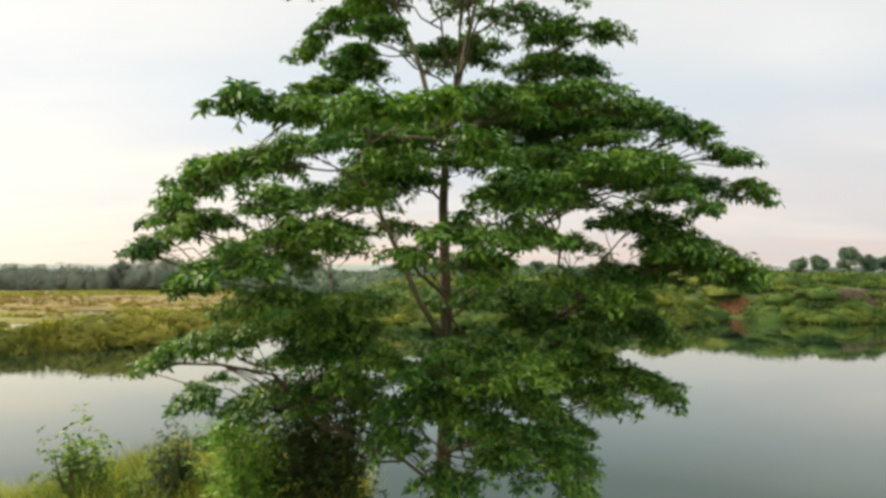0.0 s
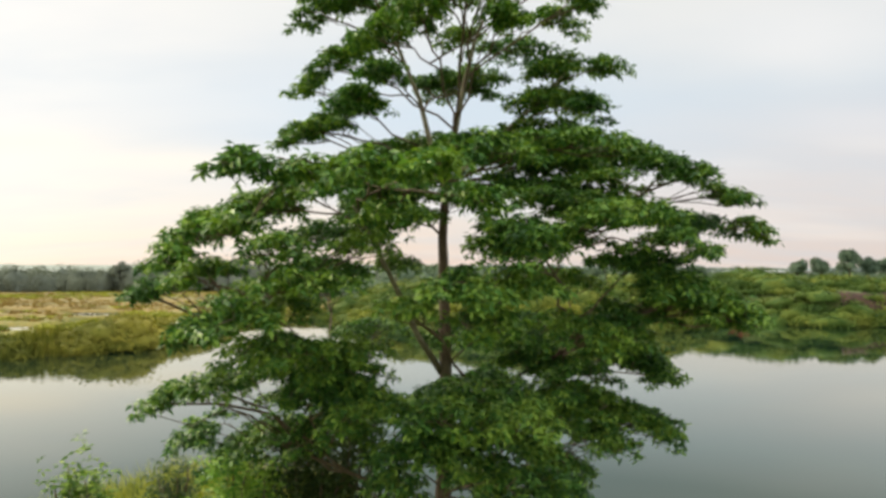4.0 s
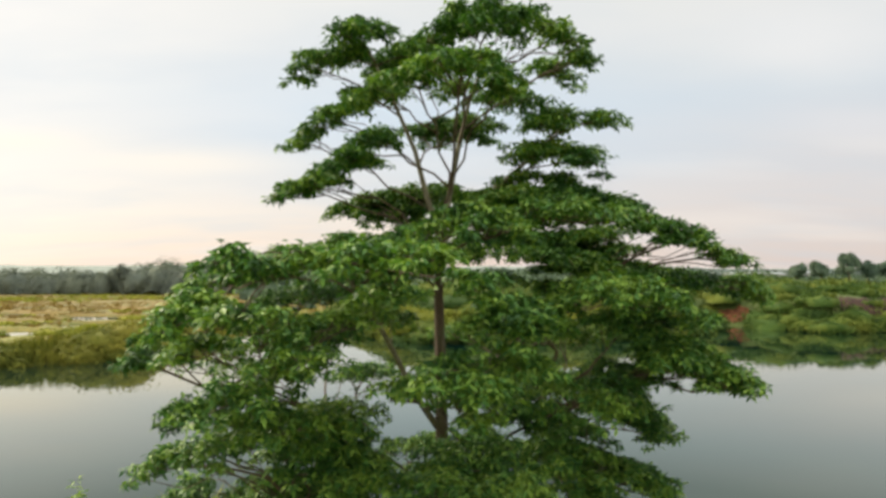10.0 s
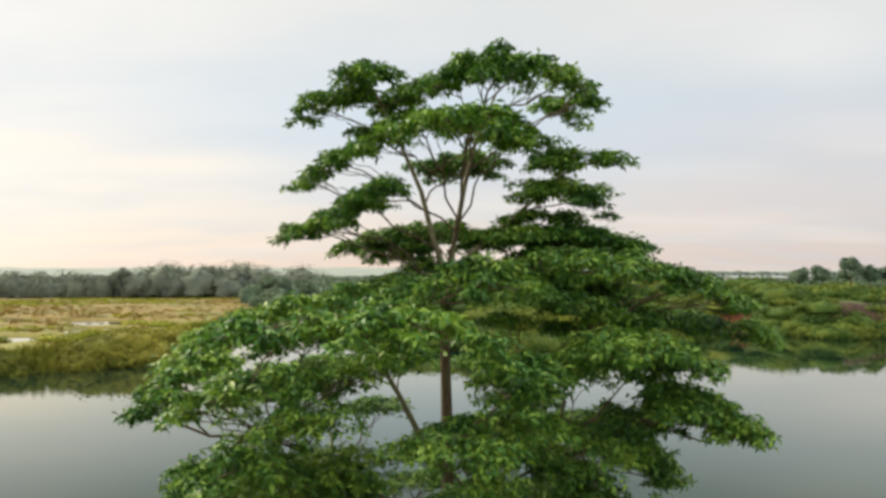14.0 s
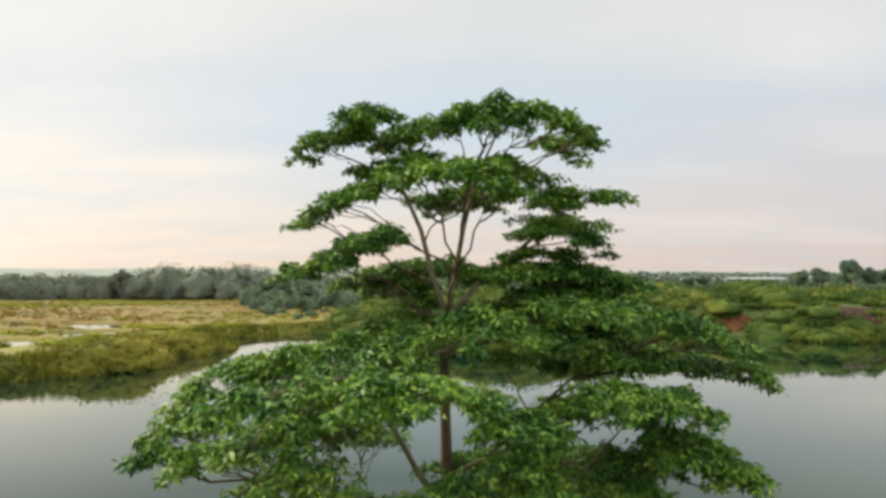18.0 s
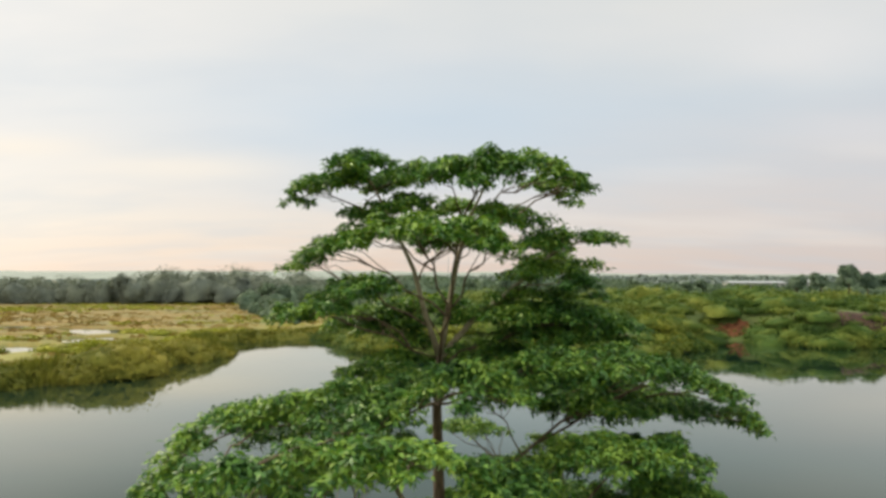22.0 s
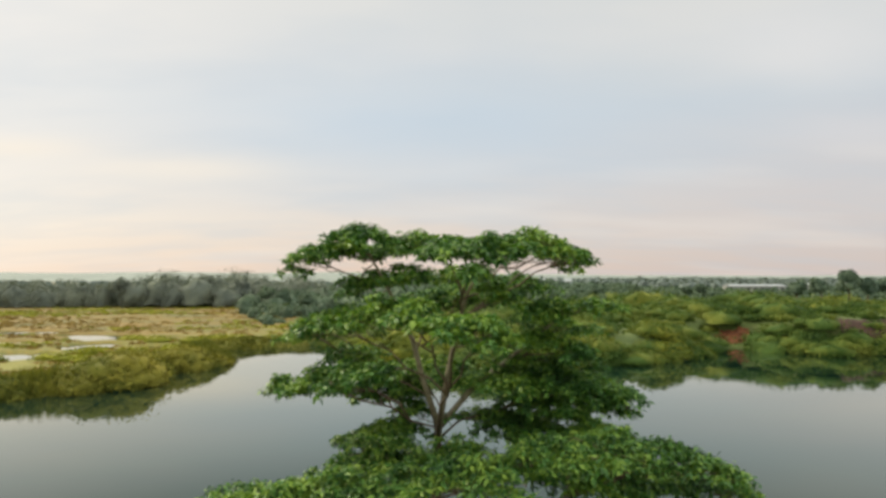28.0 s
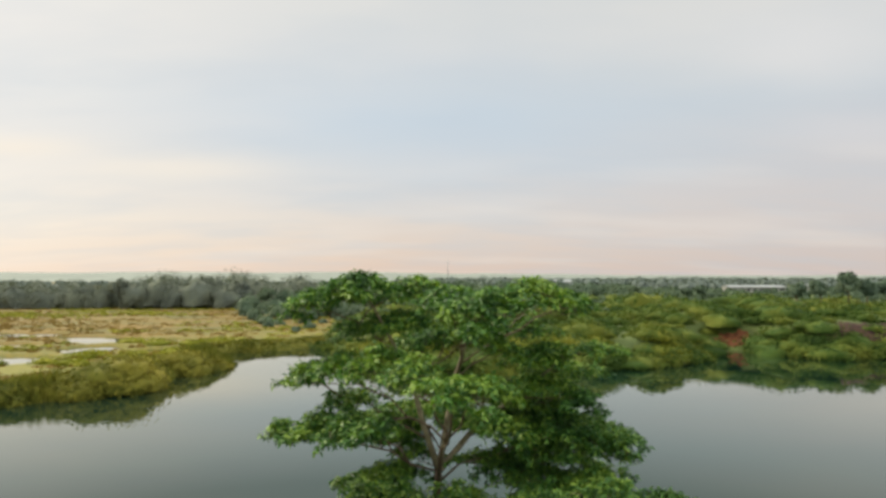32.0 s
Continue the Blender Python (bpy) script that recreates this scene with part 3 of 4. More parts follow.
# bright tier that reaches nearest
pad(-0.86, 7.30, 13.53, 0.42, 0.44, 0.14, 1.00, 0.00)
pad(-0.09, 7.20, 13.55, 0.36, 0.39, 0.14, 1.00, 0.00)
pad(0.51, 7.80, 13.21, 0.26, 0.30, 0.14, 1.00, -0.30)
pad(-1.62, 7.40, 13.49, 0.37, 0.40, 0.15, 1.00, 0.05)
pad(-2.20, 6.80, 13.51, 0.24, 0.28, 0.13, 1.00, 0.15)
pad(-3.96, 10.00, 12.88, 0.37, 0.39, 0.18, 1.00, 0.30)
pad(-0.65, 8.40, 13.08, 0.45, 0.46, 0.15, 0.70, 0.00)
pad(-3.21, 8.40, 12.78, 0.43, 0.45, 0.20, 1.00, 0.30)
pad(-4.69, 10.20, 12.01, 0.30, 0.34, 0.15, 1.00, 0.55)
pad(-2.41, 7.20, 12.81, 0.29, 0.33, 0.16, 1.00, 0.25)
pad(-4.18, 9.80, 12.50, 0.31, 0.35, 0.15, 1.00, 0.40)
pad(-2.39, 9.00, 12.62, 0.48, 0.49, 0.20, 0.70, 0.10)
pad(2.52, 9.00, 13.11, 0.73, 0.70, 0.20, 1.00, 0.00)
pad(3.84, 10.20, 12.79, 0.52, 0.52, 0.18, 1.00, -0.20)
pad(4.21, 10.60, 11.92, 0.71, 0.68, 0.24, 1.00, -0.10)
pad(4.77, 10.40, 11.61, 0.60, 0.59, 0.26, 1.00, -0.28)
pad(4.65, 11.00, 11.64, 0.56, 0.56, 0.22, 1.00, -0.15)
pad(3.80, 10.20, 11.92, 0.34, 0.37, 0.18, 1.00, 0.00)
pad(3.93, 11.20, 11.77, 0.32, 0.35, 0.15, 1.00, 0.10)
pad(3.89, 10.60, 12.11, 0.45, 0.46, 0.16, 0.90, 0.00)
pad(3.20, 11.20, 11.55, 0.77, 0.73, 0.16, 0.80, 0.00)
pad(1.17, 8.60, 12.80, 0.49, 0.50, 0.20, 1.00, 0.00)
pad(1.74, 9.40, 12.84, 0.34, 0.37, 0.16, 1.00, 0.10)
# tiers under the shelf
pad(0.92, 8.60, 12.60, 0.55, 0.54, 0.20, 1.00, 0.00)
pad(1.10, 8.50, 12.15, 0.42, 0.43, 0.20, 1.00, -0.10)
pad(0.26, 7.90, 12.08, 0.51, 0.51, 0.20, 1.00, 0.00)
pad(0.51, 8.10, 11.66, 0.39, 0.41, 0.20, 1.00, -0.10)
pad(-0.36, 8.40, 11.78, 0.26, 0.30, 0.20, 1.00, 0.10)
pad(3.25, 12.00, 11.16, 0.71, 0.68, 0.20, 0.80, -0.10)
pad(3.88, 12.00, 10.45, 0.51, 0.52, 0.20, 1.00, -0.40)
pad(2.23, 11.20, 10.48, 0.75, 0.72, 0.20, 0.90, 0.00)
pad(-2.71, 8.10, 11.68, 0.44, 0.45, 0.20, 1.00, 0.30)
pad(-3.29, 8.30, 11.43, 0.24, 0.28, 0.15, 1.00, 0.40)
pad(-2.41, 9.60, 11.73, 0.55, 0.55, 0.20, 0.60, 0.10)
pad(-2.47, 9.20, 11.18, 0.69, 0.67, 0.22, 0.90, 0.10)
pad(-3.46, 9.00, 12.27, 0.45, 0.46, 0.20, 1.00, 0.30)
pad(-1.69, 10.40, 10.73, 0.65, 0.64, 0.22, 0.80, 0.00)
pad(3.54, 11.40, 12.51, 0.82, 0.77, 0.18, 0.80, -0.10)
pad(1.12, 12.90, 11.07, 1.30, 1.18, 0.20, 0.70, 0.00)
pad(2.71, 13.40, 11.03, 1.05, 0.98, 0.20, 0.55, 0.00)
pad(3.67, 12.60, 10.64, 0.71, 0.68, 0.20, 0.80, -0.20)
# lowest sweep
pad(-4.62, 10.60, 10.19, 0.41, 0.43, 0.18, 1.00, 0.45)
pad(-3.71, 10.50, 10.48, 0.53, 0.53, 0.20, 1.00, 0.25)
pad(-2.87, 11.00, 10.65, 0.64, 0.63, 0.20, 1.00, 0.15)
pad(-1.96, 10.60, 10.48, 0.71, 0.68, 0.22, 0.90, 0.00)
pad(-1.13, 10.00, 10.20, 0.66, 0.64, 0.22, 1.00, 0.00)
pad(3.58, 12.40, 10.73, 0.80, 0.76, 0.18, 1.00, -0.10)
pad(4.12, 12.20, 10.45, 0.31, 0.34, 0.12, 1.00, -0.50)
pad(3.78, 12.00, 9.60, 0.60, 0.59, 0.18, 1.00, -0.35)
pad(2.42, 11.60, 10.01, 0.78, 0.75, 0.20, 0.90, 0.00)
pad(1.90, 12.20, 10.64, 0.83, 0.79, 0.18, 0.70, 0.00)
pad(0.71, 10.50, 10.41, 0.85, 0.80, 0.22, 1.00, 0.00)
pad(1.09, 9.20, 10.15, 0.60, 0.59, 0.22, 1.00, 0.00)
pad(-0.05, 9.10, 10.26, 0.53, 0.53, 0.22, 1.00, 0.00)
pad(2.83, 11.20, 9.38, 0.55, 0.55, 0.20, 1.00, -0.20)
pad(-4.62, 12.10, 9.26, 0.52, 0.52, 0.18, 1.00, 0.35)
pad(-4.61, 13.60, 8.15, 0.50, 0.50, 0.16, 1.00, 0.30)
pad(-3.36, 12.10, 9.20, 0.71, 0.69, 0.22, 0.90, 0.20)
pad(-2.38, 12.00, 10.12, 0.82, 0.77, 0.20, 0.70, 0.10)
pad(-1.98, 12.20, 9.36, 0.89, 0.84, 0.25, 1.00, 0.00)
pad(3.91, 12.00, 9.42, 0.52, 0.52, 0.18, 1.00, -0.45)
pad(2.96, 12.40, 9.66, 0.65, 0.63, 0.20, 1.00, -0.20)
pad(2.50, 13.00, 9.24, 0.54, 0.54, 0.16, 0.60, 0.00)
pad(2.31, 12.00, 8.65, 0.54, 0.54, 0.20, 1.00, -0.10)
pad(0.45, 10.60, 10.00, 0.96, 0.89, 0.25, 1.00, 0.00)
pad(1.02, 10.50, 9.54, 0.70, 0.68, 0.25, 1.00, -0.10)
pad(-0.02, 10.00, 9.45, 0.58, 0.57, 0.25, 1.00, 0.00)
pad(-0.74, 10.10, 8.90, 0.42, 0.44, 0.25, 1.00, 0.10)
pad(0.76, 10.80, 8.68, 0.55, 0.55, 0.25, 1.00, -0.10)
pad(2.04, 12.20, 8.25, 0.59, 0.58, 0.25, 1.00, -0.10)
pad(2.41, 12.00, 7.94, 0.43, 0.44, 0.22, 1.00, -0.30)
pad(0.07, 10.00, 8.29, 0.41, 0.43, 0.25, 1.00, 0.00)
pad(2.40, 12.80, 14.50, 1.02, 0.95, 0.16, 0.90, -0.05)
pad(1.34, 13.20, 14.05, 0.63, 0.61, 0.20, 0.80, 0.00)
pad(-0.84, 13.20, 14.57, 0.49, 0.49, 0.16, 0.70, 0.10)
pad(-1.51, 12.90, 13.73, 0.57, 0.56, 0.18, 0.80, 0.10)
pad(-1.37, 12.60, 16.90, 0.50, 0.50, 0.20, 1.00, 0.30)
pad(-0.49, 11.80, 17.06, 0.42, 0.43, 0.20, 1.00, 0.10)
pad(1.13, 10.60, 16.71, 0.24, 0.28, 0.14, 1.00, -0.30)
pad(0.36, 12.60, 17.04, 0.45, 0.46, 0.15, 0.50, 0.00)
pad(2.46, 12.60, 13.01, 0.71, 0.68, 0.18, 0.50, -0.10)
pad(2.49, 12.80, 12.17, 0.67, 0.65, 0.18, 0.50, -0.10)
pad(-1.48, 11.60, 13.04, 0.69, 0.67, 0.20, 0.55, 0.10)
pad(-2.28, 11.50, 12.30, 0.68, 0.66, 0.20, 0.55, 0.15)
pad(-0.90, 12.30, 12.41, 0.51, 0.52, 0.20, 0.45, 0.00)
pad(1.10, 12.60, 13.17, 0.53, 0.53, 0.20, 0.45, 0.00)
pad(-0.98, 11.80, 13.79, 0.70, 0.68, 0.20, 0.60, 0.00)
pad(0.46, 12.00, 13.72, 0.61, 0.60, 0.20, 0.60, 0.00)
pad(-1.66, 12.30, 15.48, 0.54, 0.54, 0.16, 0.80, 0.15)
pad(-2.22, 11.80, 15.03, 0.51, 0.52, 0.16, 1.00, 0.25)
pad(2.70, 12.60, 14.93, 0.76, 0.72, 0.16, 0.70, -0.10)
pad(3.44, 12.40, 14.59, 0.48, 0.48, 0.14, 0.80, -0.30)
pad(-0.91, 12.60, 13.93, 0.55, 0.55, 0.16, 0.70, 0.10)
pad(2.10, 12.40, 13.98, 0.65, 0.63, 0.16, 0.70, -0.05)
pad(3.06, 11.80, 14.04, 0.51, 0.51, 0.16, 0.70, -0.10)
# low boughs hanging before the lake
pad(-0.86, 10.60, 9.18, 0.48, 0.49, 0.20, 0.60, 0.20)
pad(-0.41, 9.90, 9.64, 0.45, 0.46, 0.20, 0.60, 0.10)
pad(0.87, 10.00, 9.14, 0.67, 0.65, 0.20, 0.60, -0.15)
pad(1.62, 10.30, 9.34, 0.56, 0.55, 0.20, 0.55, -0.35)
pad(1.88, 10.20, 8.69, 0.55, 0.55, 0.20, 0.55, -0.40)
pad(1.07, 10.30, 8.44, 0.56, 0.55, 0.20, 0.50, -0.20)
pad(2.09, 10.40, 8.09, 0.38, 0.40, 0.20, 0.50, -0.50)
# thin inner tiers round the stem
pad(-1.19, 13.54, 14.72, 0.93, 0.75, 0.23, 0.60, 0.12)
pad(-0.97, 12.83, 13.83, 0.81, 0.57, 0.22, 0.60, 0.12)
pad(-1.17, 12.23, 13.42, 1.04, 0.73, 0.16, 0.60, 0.12)
pad(2.44, 11.43, 13.62, 1.26, 0.88, 0.11, 0.60, -0.12)
pad(2.60, 13.57, 15.97, 0.98, 0.69, 0.20, 0.44, -0.12)
pad(-0.38, 13.77, 15.00, 1.16, 0.94, 0.19, 0.56, 0.05)
pad(1.62, 12.97, 16.86, 0.89, 0.71, 0.18, 0.44, -0.12)
pad(2.76, 13.54, 13.93, 1.21, 0.85, 0.20, 0.36, -0.12)
pad(1.26, 12.83, 14.14, 0.84, 0.50, 0.11, 0.48, -0.12)
pad(2.46, 12.43, 13.80, 1.22, 0.61, 0.11, 0.48, -0.12)
pad(-1.93, 8.54, 12.13, 0.76, 0.61, 0.21, 0.37, 0.12)
pad(2.31, 10.48, 11.33, 1.02, 0.81, 0.18, 0.30, -0.12)
pad(-3.16, 10.51, 13.26, 0.97, 0.77, 0.22, 0.37, 0.12)
pad(-2.49, 11.51, 12.93, 1.11, 0.77, 0.24, 0.35, 0.12)
pad(-2.87, 11.01, 12.05, 1.15, 0.92, 0.24, 0.35, 0.12)
pad(-1.90, 10.47, 10.97, 1.10, 0.88, 0.24, 0.37, 0.12)
pad(-0.98, 9.01, 13.57, 0.72, 0.58, 0.20, 0.60, 0.12)
pad(-1.80, 10.51, 10.35, 0.93, 0.75, 0.23, 0.27, 0.12)
pad(-2.05, 10.81, 12.29, 0.78, 0.62, 0.24, 0.37, 0.12)
pad(-1.20, 9.51, 12.66, 0.61, 0.55, 0.24, 0.37, 0.12)
pad(-2.81, 12.01, 10.45, 0.96, 0.68, 0.24, 0.25, 0.12)
pad(-2.16, 11.41, 9.54, 1.01, 0.81, 0.24, 0.37, 0.12)
pad(-0.75, 12.34, 13.38, 0.75, 0.59, 0.24, 0.60, 0.09)
pad(0.37, 14.17, 16.58, 0.97, 0.68, 0.23, 0.40, -0.04)
# the far side of the crown
for k in range(6):
    a = math.pi * (0.10 + 0.80 * (k + 0.5) / 6)
    tier = (9.2, 11.2, 12.2)[k % 3]
    r = 3.4 * tree_rng.uniform(0.6, 1.0)
    pad(0.1 + math.cos(a) * r, 12.8 + math.sin(a) * r * 0.95, tier + tree_rng.normal(0, 0.2), 0.9, 0.8, 0.2, 0.5, -0.12 * math.cos(a))


# ---- plants of the near bank -----------------------------------------------------------
BLADE = np.array([(0, -0.5, 0), (0, 0.5, 0), (0.10, -0.42, 0.38), (0.10, 0.42, 0.38), (0.34, -0.26, 0.75), (0.34, 0.26, 0.75), (0.62, 0, 1.0)])
BLADE_FACES = np.array([(0, 1, 3), (0, 3, 2), (2, 3, 5), (2, 5, 4), (4, 5, 6)])


def blades(x, y, z, rng, height, width, spill=0.15):
    """Upright bending grass blades."""
    n = len(x)
    rot = turns(rng.uniform(0, 6.3, n), np.zeros(n), np.zeros(n))
    h = height * rng.uniform(0.5, 1.15, n)
    size = np.stack([h * 0.8, width * rng.uniform(0.7, 1.3, n), h], -1)
    v = np.einsum("nij,nkj->nki", rot, BLADE[None] * size[:, None, :])
    v = v + np.stack([x, y, z], -1)[:, None, :]
    f = BLADE_FACES[None] + (np.arange(n) * len(BLADE))[:, None, None]
    return v.reshape(-1, 3), f.reshape(-1, 3)


def build_near_grass():
    rng = np.random.RandomState(21)
    n = 34000
    x = rng.uniform(-20, -1.8, n)
    y = near_crest(x) - np.abs(rng.normal(0, 2.6, n)) + 0.7
    v, f = blades(x, y, land_z(x, y) - 0.05, rng, 1.45, 0.045)
    tagged(new("grass", mesh_of("grass", v, f, GRASS)), "tall yellow-green grass on the high bank", "grass", kind="stuff")


build_near_grass()


def shrub(name, x, y, z, rx, ry, h, label, category, leaf=0.15, count=260, seed=1, mat=None, stems=6, bare=0.25):
    """A leafy bush: several stems and whorls of leaves over an uneven dome."""
    rng = np.random.RandomState(seed)
    base = thing(name, label, category, (x, y, z))
    tips = []
    for k in range(stems):
        twigs = Tubes()
        a = 2 * math.pi * (k + rng.uniform(-0.3, 0.3)) / stems
        r = rng.uniform(0.3, 0.8)
        head = Vector((x + math.cos(a) * rx * r, y + math.sin(a) * ry * r, z + h * rng.uniform(0.65, 1.0) * (1.1 - 0.4 * r)))
        pts = bent((x + math.cos(a) * 0.1, y + math.sin(a) * 0.1, z - 0.15), head, 0.10, 5, rng)
        twigs.add(pts, np.linspace(0.045, 0.012, 6), 6)
        child("stem", twigs.mesh("stem", BARK), base)
        for j in range(count // stems):
            low = rng.uniform(bare, 1.0)
            p = Vector((x, y, z)).lerp(head, low) + Vector(rng.normal(0, 1, 3) * (rx * 0.28, ry * 0.28, h * 0.12))
            tips.append(p)
    v, f = rosettes(np.array([tuple(t) for t in tips]), rng, 6, leaf, 0.1, 0.42)
    child("foliage", mesh_of("foliage", v, f, mat or LEAF_BUSH), base, "", "stuff")
    return base


shrub("sapling", -8.5, 14.9, 5.2, 0.72, 0.6, 3.2, "young pale green sapling rising from the grass", "sapling", 0.17, 200, 5, LEAF_BUSH, 6, 0.66)
shrub("bush", -3.75, 12.4, 5.6, 0.95, 0.85, 3.4, "bright green leafy bush beside the tree's foot", "bush", 0.135, 1150, 6, LEAF_BRIGHT, 9)
shrub("bush", -6.1, 14.4, 5.8, 0.68, 0.6, 2.8, "dark dense bush in the bank's grass", "bush", 0.12, 480, 7, LEAF_DARK, 7)
shrub("bush", -2.45, 12.9, 5.6, 1.25, 1.0, 4.7, "tall dark bush crowding the tree trunk", "bush", 0.14, 2300, 8, LEAF_DARK, 9)
shrub("bush", -9.6, 15.6, 5.0, 0.9, 0.7, 1.3, "low pale green bush at the bank's edge", "bush", 0.13, 240, 12, LEAF_BUSH, 6)
shrub("bush", -5.2, 14.9, 5.7, 0.9, 0.8, 1.7, "leafy mid-green bush in tall grass", "bush", 0.14, 340, 13, LEAF_BUSH, 6)
shrub("bush", -7.1, 15.2, 5.8, 0.8, 0.7, 1.1, "low yellow-green bush in tall grass", "bush", 0.12, 260, 9, LEAF_BUSH, 6)


def broad_weeds():
    """Clumps of broad-leaved weeds in the bank's grass."""
    rng = np.random.RandomState(23)
    x = rng.uniform(-14, -2, 420)
    y = near_crest(x) - np.abs(rng.normal(0.3, 1.6, 420))
    tips = np.stack([x, y, land_z(x, y) + rng.uniform(0.15, 1.0, 420)], -1)
    v, f = rosettes(tips, rng, 6, 0.22, -0.25, 0.36)
    tagged(new("weeds", mesh_of("weeds", v, f, LEAF_BUSH)), "broad-leaved green weeds among the bank's grass", "weeds", kind="stuff")


broad_weeds()


# ---- far banks -----------------------------------------------------------
def inside_far(x, y, near, far):
    d = shore_distance(x, y)
    return (d > near) & (d < far)


def build_reeds():
    """Tall reeds and grass along the western bank."""
    rng = np.random.RandomState(31)
    x = rng.uniform(-130, -28, 160000)
    y = rng.uniform(66, 175, 160000)
    d = shore_distance(x, y)
    keep = (d > -0.6) & (d < 13) & (rng.uniform(0, 1, len(x)) < 0.75 * smooth(14, 3, d)) & (x + 0.06 * (y - 150) < -30)
    x, y = x[keep][:26000], y[keep][:26000]
    tall = (2.3 + 0.9 * ripple(x, y, 0.35, 12)) * smooth(15, 5, shore_distance(x, y)) * (1 - 0.55 * smooth(130, 138, y))
    v, f = blades(x, y, land_z(x, y) - 0.2, rng, 1.0, 0.16)
    v = v.reshape(-1, len(BLADE), 3)
    ground = v[:, :1, 2:3]
    v[:, :, 2:3] = ground + (v[:, :, 2:3] - ground) * tall[:, None, None]
    tagged(new("reeds", mesh_of("reeds", v.reshape(-1, 3), f, REED)), "tall olive and straw reeds lining the lake bank", "reeds", kind="stuff")


build_reeds()

CARD = np.array([(-0.55, -0.16, -0.04), (0.12, -0.5, 0.05), (0.55, 0.14, -0.04), (-0.14, 0.5, 0.05)])
CARD_FACES = np.array([(0, 1, 2), (0, 2, 3)])


def facing(normal, rng):
    """Rotations that turn a card's face to the given normals, each spun at random."""
    normal = normal / np.linalg.norm(normal, axis=1, keepdims=True)
    side = np.cross(normal, rng.normal(0, 1, normal.shape))
    side /= np.linalg.norm(side, axis=1, keepdims=True)
    return np.stack([side, np.cross(normal, side), normal], -1)


def crowns(x, y, z, rx, h, rng, per, leaf, rough=0.45, solid=True, grid=(10, 5)):
    """Many leafy crowns merged: leaf sprays laid over uneven, lobed domes that reach to the ground."""
    n = len(x)
    a = rng.uniform(0, 2 * np.pi, (n, per))
    u = rng.uniform(-0.12, 1.0, (n, per))
    p1, p2, p3 = (rng.uniform(0, 6.3, (n, 1)) for k in range(3))
    bump = 1 + (0.20 * np.sin(3 * a + p1) * np.cos(3.5 * u + p2) + 0.11 * np.sin(7 * a + p3 + 5 * u)) * (1 - np.clip(u, 0, 1) ** 3)
    loose = 0.06 if rough > 0.5 else -0.01
    shell = (1 + loose - 0.20 * rng.uniform(0, 1, (n, per)) ** 1.7) * bump
    ring = np.sqrt(np.clip(1 - np.clip(u, 0, 1) ** 2, 0, 1)) * (0.85 + 0.15 * np.clip(u * 4, 0, 1)) * shell
    up = np.clip(u, -0.2, 1) * shell
    px = x[:, None] + np.cos(a) * ring * rx[:, None]
    py = y[:, None] + np.sin(a) * ring * rx[:, None]
    pz = z[:, None] + h[:, None] * (0.22 + 0.78 * up)
    where = np.stack([px, py, pz], -1).reshape(-1, 3)
    m = len(where)
    normal = np.stack([np.cos(a) * ring / rx[:, None], np.sin(a) * ring / rx[:, None], np.clip(u, 0, 1) / h[:, None]], -1).reshape(-1, 3)
    normal = normal / (np.linalg.norm(normal, axis=1, keepdims=True) + 1e-6) + rng.normal(0, rough, (m, 3)) + (0, 0, 0.25)
    size = np.repeat(leaf, per) * rng.uniform(0.6, 1.35, m)
    v, f = stamp(CARD, CARD_FACES, where, facing(normal, rng), size)
    if not solid:
        return v, f
    # the closed leafy mass inside
    around, rows = grid
    ga, gu = np.meshgrid(np.arange(around) * 2 * np.pi / around, np.linspace(-0.12, 1.0, rows))
    a, u = ga.ravel()[None], gu.ravel()[None]
    shell = (1 + (0.20 * np.sin(3 * a + p1) * np.cos(3.5 * u + p2) + 0.11 * np.sin(7 * a + p3 + 5 * u)) * (1 - np.clip(u, 0, 1) ** 3)) * rng.uniform(0.62, 0.84, (n, a.size))
    ring = np.sqrt(np.clip(1 - np.clip(u, 0, 1) ** 2, 0, 1)) * (0.85 + 0.15 * np.clip(u * 4, 0, 1)) * shell
    core = np.stack([x[:, None] + np.cos(a) * ring * rx[:, None], y[:, None] + np.sin(a) * ring * rx[:, None],
                     z[:, None] + h[:, None] * (0.22 + 0.78 * u * shell)], -1)
    i = (np.arange(rows - 1)[:, None] * around + np.arange(around)[None]).ravel()
    right = (np.arange(rows - 1)[:, None] * around + (np.arange(around)[None] + 1) % around).ravel()
    cells = np.concatenate([np.stack([i, right, right + around], -1), np.stack([i, right + around, i + around], -1)])
    cells = (cells[None] + (np.arange(n) * a.size)[:, None, None]).reshape(-1, 3)
    return np.concatenate([v, core.reshape(-1, 3)]), np.concatenate([f, cells + len(v)])


